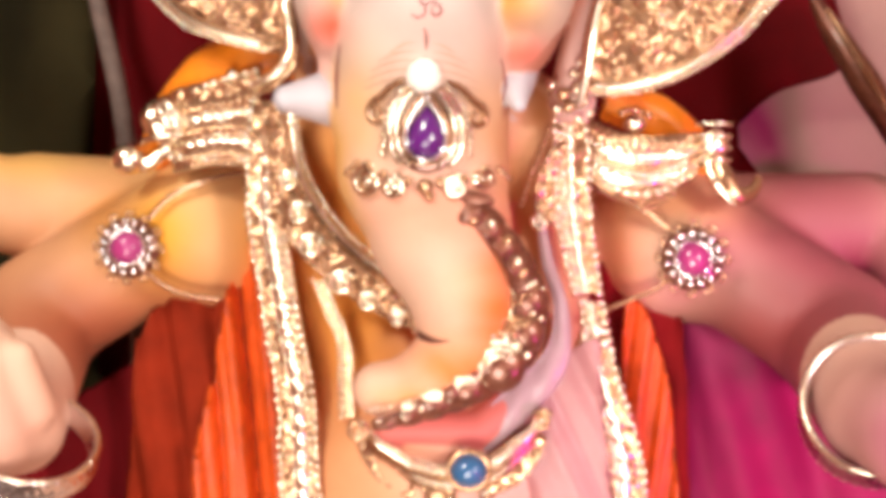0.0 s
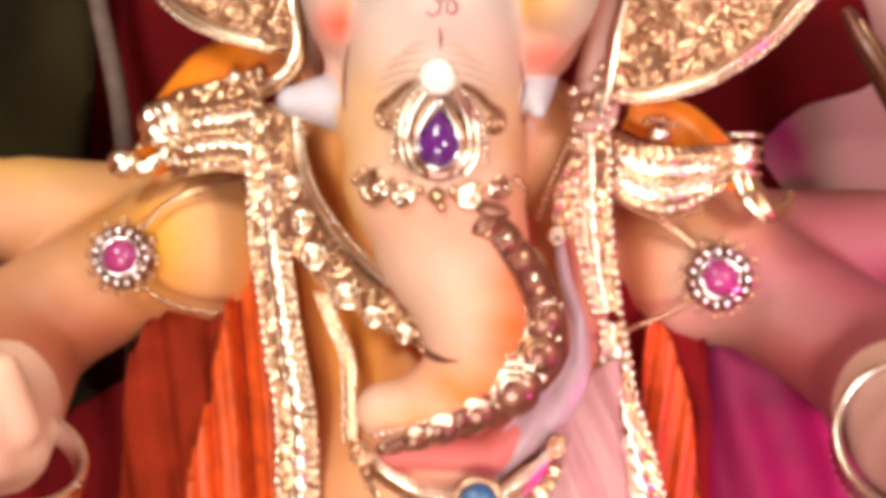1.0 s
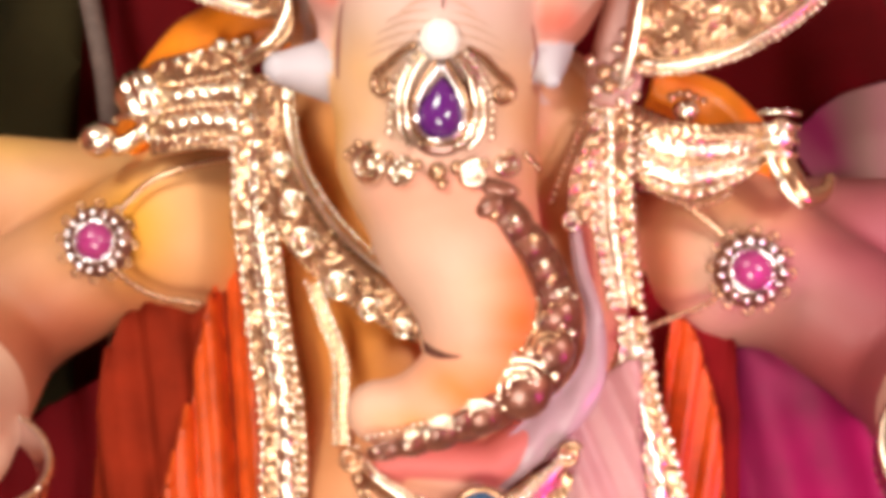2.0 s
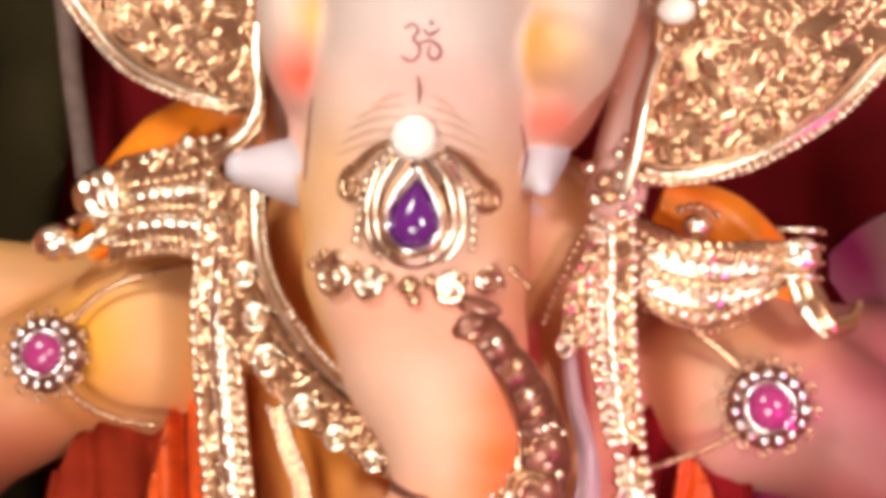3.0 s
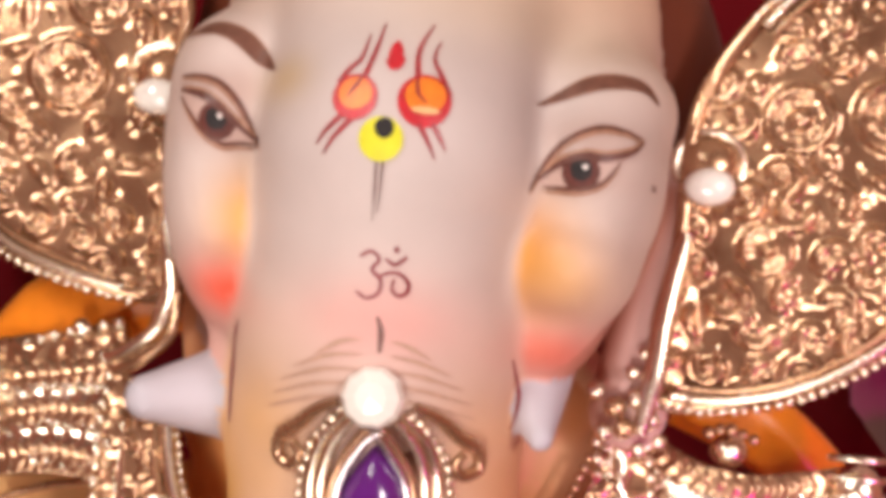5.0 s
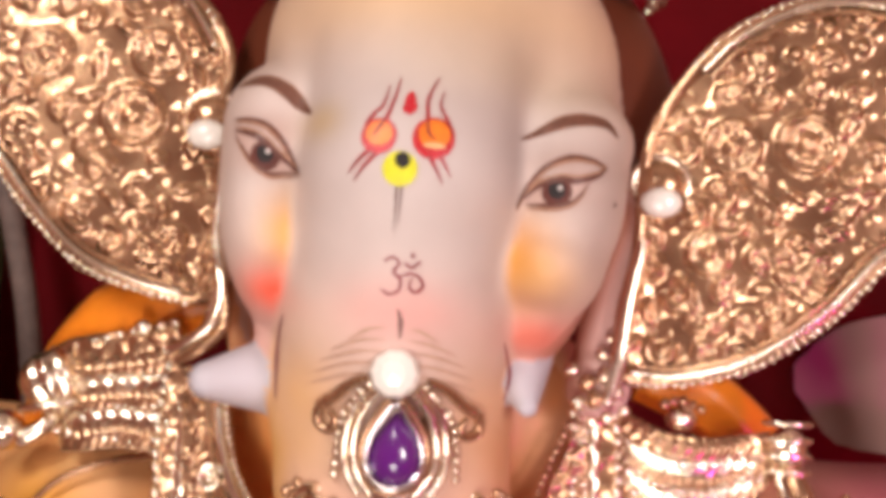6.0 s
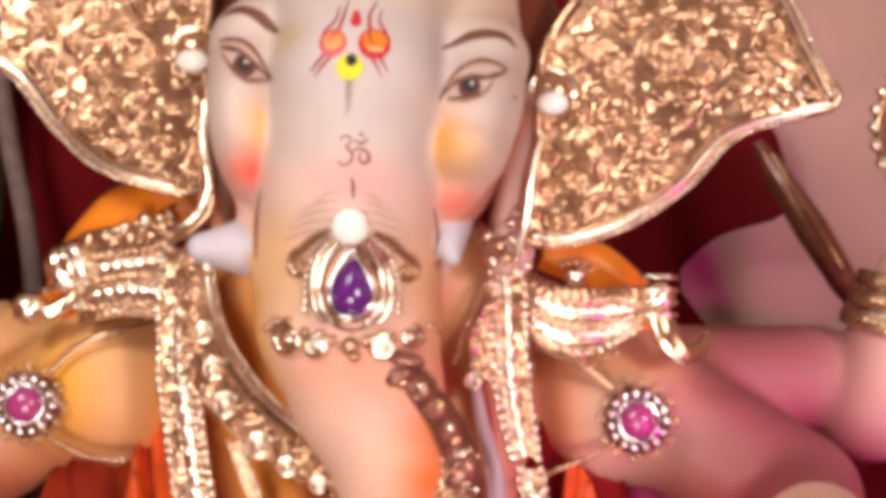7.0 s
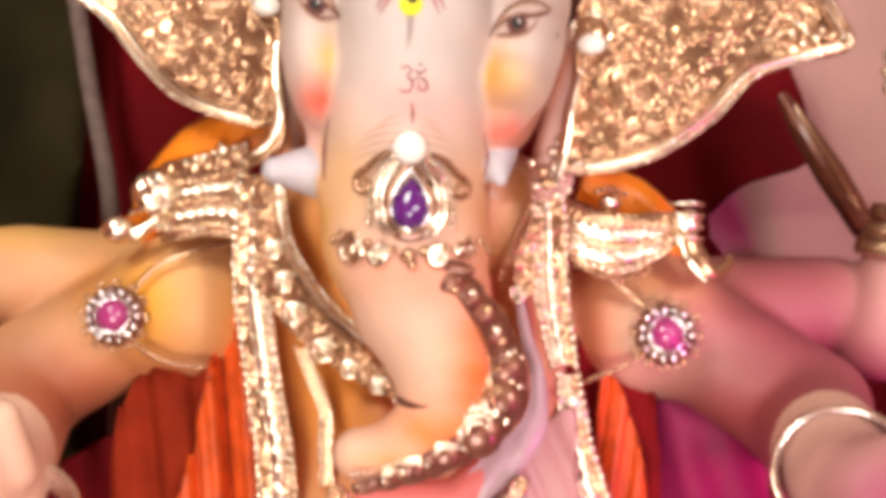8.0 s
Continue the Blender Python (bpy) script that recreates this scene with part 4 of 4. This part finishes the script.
for at, r, turn, mat in ((0.36, 11, 2.4, GOLD), (0.46, 13.5, 2.4, GOLD), (0.58, 17, 2.1, BRIGHT), (0.7, 11.5, 2.0, BRIGHT), (0.8, 8, 1.9, BRIGHT), (0.88, 5.5, 1.8, BRIGHT)):
    x, y, z = spine[int(at * (count - 1))]
    shell((x, y - 4, z), r, turn, mat)
for at, r in ((0.06, 4.2), (0.1, 3.2), (0.16, 4.4), (0.22, 3.4), (0.28, 4.6), (0.3, 3.0), (0.42, 3.4), (0.52, 3.4), (0.63, 3.2), (0.73, 3.0), (0.83, 2.6), (0.92, 2.2), (0.96, 1.8)):
    x, y, z = spine[int(at * (count - 1))]
    bead(chain, (x + 4 * math.sin(at * 90), y - 6.5, z + 3 * math.cos(at * 70)), r, BRIGHT if r < 4 else GOLD)
for x, z, long, turn in ((20, 1234, 13, 10), (30, 1224, 12, 35), (18, 1224, 9, -30)):
    ball("leaf", (x, front(x, z) - 2, z), (long, 3.5, 5), DARKGOLD, chain, "dark gold leaf", (0, turn, 0), 8, 14)
bead_row(chain, spine[int(count * 0.6):] + [0, -5, 8], 1.6, BRIGHT, 4.2)

# ---- collar, sashes and chest ornaments ----

def plane(pts, y):
    return [(x, y + (dy[0] if dy else 0), z) for x, z, *dy in pts]


collar = thing("collar", "embossed gold collar ending in a leaf tip", "necklace")
path = spline(plane([(-118, 1300), (-112, 1262), (-102, 1228), (-78, 1196), (-46, 1170), (-16, 1152), (4, 1141)], 858), 8)
part("plate", band_mesh("plate", path, [16, 24, 34, 30, 24, 16, 3], GOLD, scrolled(10, 3.8, 31), 4, (0, -1, 0), 1.0, 28), collar)
edge = spline(plane([(-110, 1302, 2), (-104, 1264, -4), (-92, 1236, -6), (-68, 1207, -6), (-40, 1185, -6)], 856), 8)
tube("edge", edge, 3.0, BRIGHT, collar)
bead_row(collar, edge + [4, -1, 3], 1.7, BRIGHT)
tube("edge", edge + [-5.5, 0, -3.5], 1.8, GOLD, collar)
for x, z, r in ((-108, 1246, 7), (-100, 1224, 8), (-92, 1202, 9), (-70, 1178, 9), (-52, 1166, 7), (-32, 1156, 6)):
    tube("scroll", curl((x, 850, z), r, 1.5, 0.5), 1.9, BRIGHT, collar)
    bead(collar, (x, 848, z), r * 0.35, BRIGHT)
for x, z in ((-22, 1163), (-16, 1158), (-20, 1147), (-14, 1146)):
    bead(collar, (x, 849, z), 2.6, BRIGHT)
strand = thing("chest_strand", "thin gold strand hanging from the collar", "necklace")
path = spline(plane([(-86, 1180), (-78, 1160), (-68, 1138), (-66, 1112), (-64, 1088)], 858), 8)
part("cord", band_mesh("cord", path, [7, 10, 8, 9, 11], GOLD, ropes(5, 1.8), 3), strand)
bead_row(strand, path + [4, -4, 0], 1.9, BRIGHT)
bead_row(strand, path + [-4, -4, 0], 1.6, BRIGHT)
right = thing("collar", "short gold collar end with two bead strings", "necklace")
bead_row(right, spline(plane([(66, 1284), (56, 1258), (48, 1234)], 856), 8), 2.0, GOLD)
path = spline(plane([(74, 1276), (67, 1250), (64, 1222)], 860), 8)
part("plate", band_mesh("plate", path, [10, 17, 12], GOLD, scrolled(7, 3.4, 41), 3), right)
tube("scroll", curl((61, 852, 1222), 6, 1.4, 1.0), 1.8, BRIGHT, right)


def sash(pts, widths, y, mirror, seed, label):
    t = thing("gold_sash", label, "sash", "gold sashes")
    p = spline(plane(pts, y), 8)
    part("base", band_mesh("base", p, widths, GOLD, scrolled(7.5, 2.2, seed), 4, (0, -1, 0), 1.2, 22), t, "ridged gold strip")
    w = np.interp(np.linspace(0, 1, len(p)), np.linspace(0, 1, len(widths)), widths)[:, None] / 2
    part("polished_strip", band_mesh("polished_strip", p + np.array([0, -4.0, 0]) + mirror * np.array([0.1, 0, 0]) * w, [x * 0.34 for x in widths], BRIGHT, ropes(13, 0.9, 0.8), 1, (0, -1, 0), 1.5, 10, 2.0), t, "polished gold strip")
    bead_row(t, p + np.array([0.92, 0, 0]) * w + [0, -6, 0], 2.7, BRIGHT, 6.4)
    bead_row(t, p + np.array([-0.92, 0, 0]) * w + [0, -6, 0], 2.7, BRIGHT, 6.4)
    bead_row(t, p + np.array([0.6 * mirror, 0, 0]) * w + [0, -6, 0], 1.9, BRIGHT, 5.4)
    return t


sash([(-124, 1300), (-126, 1270), (-125, 1222), (-117, 1178), (-110, 1142), (-101, 1100), (-97, 1048), (-92, 990), (-90, 900)], [26, 27, 26, 25, 26, 27, 28, 28, 28], 866, 1, 51, "gold sash with beaded edges hanging from the neck")
sash([(76, 1310), (80, 1280), (84, 1224), (94, 1176)], [20, 23, 24, 18], 864, -1, 52, "gold sash with beaded edges hanging from the neck")
sash([(97, 1170), (105, 1124), (119, 1076), (124, 1040), (126, 980), (124, 900)], [15, 20, 25, 27, 27, 27], 860, -1, 53, "lower length of the beaded gold sash")
clasp = thing("sash_clasp", "gold clasp joining two lengths of sash", "ornament")
for x, z, r in ((92, 1148, 5), (101, 1152, 6), (90, 1142, 4), (106, 1143, 4), (98, 1142, 4)):
    bead(clasp, (x, 852, z), r, BRIGHT)
tube("scroll", curl((97, 850, 1148), 8, 1.4, 0), 1.9, BRIGHT, clasp)

strap = thing("lilac_strap", "lilac satin strap curving under the trunk", "strap")
path = spline(plane([(60, 1240, 34), (62, 1222, 26), (67, 1196, 10), (75, 1172), (77, 1148), (70, 1126), (52, 1106, 0), (36, 1090), (22, 1072, 4)], 838), 8)
part("cloth", band_mesh("cloth", path, [5, 7, 8, 9, 12, 20, 24, 22, 18], LILAC, smooth_relief(0.5), 3, (0, -1, 0), 2, 10, 3), strap)

pendant = thing("pendant", "gold fan pendant with a round blue stone", "ornament")
blue_gem = ball("gem", (20, 812, 1062), (11.5, 9, 10.5), BLUE, pendant, "round blue stone")
tube("setting", [(20 + 13 * math.cos(a), 815, 1062 + 12 * math.sin(a)) for a in np.linspace(0, 6.3, 28)], 2.2, GOLD, blue_gem, "gold setting")
for side, ends in ((-1, [(8, 1058), (-18, 1062), (-40, 1072), (-54, 1084)]), (1, [(32, 1062), (46, 1072), (58, 1084), (66, 1094)])):
    for k in range(6):
        p = spline([(x - side * k * 1.0, 822 + k * 1.5 + 0.006 * (x - 20) ** 2 * 0.6, z - k * 5.0 + k * 0.03 * abs(x - 20)) for x, z in ends], 8)
        tube("feather", p, [2.4, 3.0, 2.6, 1.6], GOLD if k % 2 else BRIGHT, pendant, "", 8)
    back = spline([(x - side * 2, 828 + 0.004 * (x - 20) ** 2, z - 9) for x, z in ends], 8)
    part("plate", band_mesh("plate", back, [20, 26, 24, 12], GOLD, scrolled(7, 3, 71 + side), 3), pendant)
    q = curl((ends[-1][0], 826, ends[-1][1]), 7, 1.4, 0.6, side)
    tube("scroll", q, 2.0, GOLD, pendant)
    bead_row(pendant, spline([(x, 818 + 0.004 * (x - 20) ** 2, z + 5) for x, z in ends], 8), 1.7, BRIGHT)

# ---- shoulder ornaments ----
shl = thing("shoulder_ornament", "gold ribbed shoulder ornament with a ball finial", "ornament", "shoulder ornaments")
for k, (z1, z2, m, rel) in enumerate(((1308, 1318, GOLD, scrolled(7, 3, 61)), (1296, 1304, GOLD, ropes(6, 2)), (1288, 1292, BRIGHT, ropes(8, 1.6, 1.2)), (1280, 1281, GOLD, ropes(5, 2.2)), (1271, 1270, BRIGHT, ropes(8, 1.6, 1.2)), (1262, 1260, GOLD, ropes(5, 2.4)))):
    p = spline([(-206 + k * 3, 896 - k, z1 - 10 + k), (-184, 884 - k, z1 - 3), (-158, 878 - k, z1 + 1), (-132, 872 - k, z2)], 8)
    part("rib", band_mesh("rib", p, [13, 15, 15, 14], m, rel, 4, (0, -1, 0.15), 1.2, 10, 1.5), shl)
bead_row(shl, [(-196, 878, 1262), (-166, 869, 1260), (-134, 863, 1261)], 3.0, BRIGHT, 7.2)
bead_row(shl, [(-200, 886, 1276), (-166, 870, 1277), (-134, 864, 1278)], 1.9, BRIGHT)
bead_row(shl, [(-202, 888, 1288), (-168, 871, 1292), (-134, 864, 1294)], 1.9, BRIGHT)
bead_row(shl, [(-200, 888, 1302), (-170, 874, 1313), (-136, 866, 1322)], 2.6, BRIGHT, 8)
def ribbed(name, c, r, ribs, mat, parent, label, turn):
    """A rounded knob with upright ribs, wider at its mouth."""
    data = ball_mesh(name, r, mat, 14, ribs * 6)
    for v in data.vertices:
        k = 1 + 0.08 * math.cos(ribs * math.atan2(v.co.y, v.co.x))
        flare = 1 + 0.25 * v.co.z / (r[2] * MM)
        v.co.x, v.co.y = v.co.x * k * flare, v.co.y * k * flare
    ob = part(name, data, parent, label)
    ob.matrix_basis = pose(c[0] * MM, c[1] * MM, c[2] * MM, *turn)
    return ob


knob = ribbed("crown_knob", (-201, 880, 1286), (15, 14, 18), 9, BRIGHT, shl, "polished gold ribbed knob", (0, -25, 0))
tube("knob_ring", [(-201 + 15 * math.cos(a), 876 - 8 * math.sin(a), 1275 + 3 * math.cos(a)) for a in np.linspace(0, math.pi, 14)], 2.2, BRIGHT, knob, "", 8)
tube("hook", spline([(-200, 886, 1272), (-206, 884, 1263), (-216, 884, 1257), (-228, 886, 1259)], 8), [4, 5, 6, 6], BRIGHT, shl, "polished gold hook", 10)
ball("finial", (-228, 884, 1260), (13, 12, 11), BRIGHT, shl, "polished gold ball")
ball("crown_knob", (-152, 868, 1318), (5, 5, 5), BRIGHT, shl, "", (0, 0, 0), 8, 10)

shr = thing("shoulder_ornament", "gold swagged shoulder ornament with leaf finial", "ornament", "shoulder ornaments")
for k, (sag, m, rel) in enumerate(((4, GOLD, ropes(6, 2)), (12, BRIGHT, ropes(8, 1.6, 1.2)), (20, GOLD, ropes(5, 2.2)), (27, BRIGHT, ropes(8, 1.6, 1.2)), (35, GOLD, ropes(4.5, 2.4)))):
    p = spline([(86, 880, 1292 - k * 6), (108, 872, 1284 - sag), (132, 870, 1280 - sag), (156, 876, 1282 - sag * 0.7), (172, 888, 1284 - sag * 0.35)], 8)
    part("swag", band_mesh("swag", p, [10, 12, 12, 12, 9], m, rel, 4, (0, -1, 0.1), 1.2, 10, 1.2), shr)
bead_row(shr, spline([(92, 872, 1262), (112, 862, 1246), (134, 860, 1243), (156, 868, 1254)], 8), 3.0, BRIGHT, 7.2)
bead_row(shr, spline([(90, 870, 1274), (110, 863, 1259), (134, 861, 1256), (158, 870, 1266)], 8), 2.0, BRIGHT)
bead_row(shr, spline([(94, 872, 1252), (112, 864, 1240), (134, 862, 1236), (150, 868, 1244)], 8), 1.8, GOLD)
bead_row(shr, spline([(98, 874, 1286), (120, 866, 1272), (142, 866, 1271), (164, 876, 1280)], 8), 2.2, BRIGHT)
ball("crown_knob", (123, 872, 1291), (8, 8, 7), BRIGHT, shr, "polished gold crown knob", (0, 0, 0), 8, 12)
for k in range(5):
    bead(shr, (114 + 4.5 * k, 866, 1298 + 2 * math.sin(k)), 2.6, GOLD)
ball("finial", (176, 876, 1279), (11, 10, 11), BRIGHT, shr, "polished gold finial")
tube("leaf", spline([(178, 876, 1272), (184, 872, 1256), (192, 872, 1244), (204, 876, 1248), (208, 880, 1258)], 8), [5, 7, 7, 5, 2], GOLD, shr, "", 10)
tube("leaf", spline([(172, 872, 1268), (178, 868, 1252), (190, 868, 1238)], 8), [3, 4, 1.5], BRIGHT, shr, "", 8)
for z in (1292, 1284, 1276, 1268):
    tube("ring", [(176 + 11.5 * math.cos(a), 874 - 6 * math.sin(a), z) for a in np.linspace(0, math.pi, 10)], 1.5, BRIGHT, shr, "", 6)
neck = thing("neck_clasp", "cluster of gold beads at the neck", "ornament")
for x, z, r in ((66, 1312, 4), (74, 1306, 5), (82, 1310, 4), (78, 1298, 5), (88, 1302, 4), (70, 1296, 3.5), (84, 1290, 4), (92, 1294, 3.5), (80, 1320, 3.5), (84, 1328, 3)):
    bead(neck, (x, 839, z), r, GOLD if r > 4 else BRIGHT)


# ---- armlets ----
def armlet(c, strings, label):
    t = thing("armlet", label, "armlet", "jewelled armlets")
    x, y, z = c
    ball("plate", (x, y + 3, z), (22, 6, 22), DARKGOLD, t, "dark gold round plate")
    gem = ball("gem", (x, y - 4, z), (11.5, 9, 11.5), PINK, t, "pink magenta domed stone")
    tube("setting", [(x + 12.5 * math.cos(a), y - 5, z + 12.5 * math.sin(a)) for a in np.linspace(0, 6.3, 28)], 1.6, SILVER, gem, "silver setting")
    for k in range(15):
        a = 2 * math.pi * k / 15
        bead(t, (x + 17.5 * math.cos(a), y - 4, z + 17.5 * math.sin(a)), 3.1, SILVER)
    for k in range(12):
        a = 2 * math.pi * k / 12
        tube("petal", curl((x + 22.5 * math.cos(a), y, z + 22.5 * math.sin(a)), 3.4, 0.9, a - 1.5), 1.2, GOLD, t, "", 6)
    for pts, r, beads in strings:
        p = spline(pts, 8)
        if beads:
            bead_row(t, p, r, GOLD)
        tube("cord", p + [0, 2, 0], r * 0.75, GOLD, t, "", 8)


armlet((-228, 889, 1198), [([(-213, 886, 1219), (-196, 884, 1236), (-168, 884, 1248), (-136, 876, 1254)], 2.6, False),
                           ([(-213, 884, 1181), (-202, 884, 1173), (-186, 888, 1166), (-164, 892, 1164)], 2.4, True)], "gold armlet with a pink stone on the upper arm")
armlet((166, 884, 1201), [([(150, 882, 1220), (134, 880, 1232), (112, 876, 1243), (98, 872, 1246)], 2.4, False),
                          ([(150, 882, 1186), (134, 884, 1176), (116, 886, 1168), (106, 886, 1164)], 2.2, True)], "gold armlet with a pink stone on the upper arm")


# ---- bangles ----
def bangle(c, r, axis_turn, wide, label, mat):
    t = thing("bangle", label, "bangle", "wrist bangles")
    turn = Euler([radians(a) for a in axis_turn]).to_matrix()
    ang = np.linspace(0, 2 * math.pi, 60)
    ring = [np.array(c) + np.array(turn @ Vector((r * math.cos(a), r * math.sin(a), 0))) for a in ang]
    out = [np.array(turn @ Vector((math.cos(a), math.sin(a), 0))) for a in ang]
    part("band", band_mesh("band", ring, [wide, wide], mat, ropes(6, 2.4, 1.0), 3, out, 1.2, 14), t)
    for s in (-1, 1):
        lift = np.array(turn @ Vector((0, 0, s * wide * 0.5)))
        tube("edge", [p + lift + 3 * o for p, o in zip(ring, out)], 1.6, BRIGHT, t, "", 8)


bangle((-270, 818, 1068), 42, (28, 22, 0), 16, "silver gilt bangle round the wrist", SILVER)
bangle((278, 832, 1108), 43, (66, -20, 0), 28, "broad silver bangle round the wrist", SILVER)
for k in (-1, 0, 1):
    bangle((357 + 3 * k, 950 - 3 * k, 1282 + 13 * k), 34 - 1.5 * k, (8, 12, 0), 10, "gold bangle round the raised wrist", GOLD)

# ---- emblem held in the raised hand, and staff ----
emblem = thing("beaded_emblem", "round gold emblem with beaded rim", "emblem")
ball("disc", (374, 925, 1402), (48, 6, 52), GOLD, emblem, "", (0, 0, 0), 12, 28)
ball("boss", (374, 917, 1402), (26, 12, 28), GOLD, emblem)
for k in range(26):
    a = 2 * math.pi * k / 26
    bead(emblem, (374 + 48 * math.cos(a), 920, 1402 + 52 * math.sin(a)), 4.2, BRIGHT)
tube("handle", spline([(372, 935, 1360), (368, 938, 1330), (363, 942, 1300)], 6), [12, 10, 12], SAFFRON, emblem, "orange handle", 12)
staff = thing("gilt_staff", "thin brown gilt staff leaning behind the arm", "staff")
tube("shaft", spline([(288, 1115, 1425), (306, 1110, 1394), (330, 1100, 1352), (352, 1090, 1312), (368, 1080, 1272), (402, 1070, 1110), (436, 1060, 848)], 8), [4, 11, 14, 12, 9, 7, 6], DARKGOLD, staff, "", 12)
# highlight along the shaft, modelled as a thin lighter tube
tube("highlight_ridge", spline([(296, 1099, 1414), (330, 1086, 1354), (350, 1080, 1318)], 8), [2, 4, 2], GOLD, staff, "lighter gold strip put in as the shaft's highlight", 8)
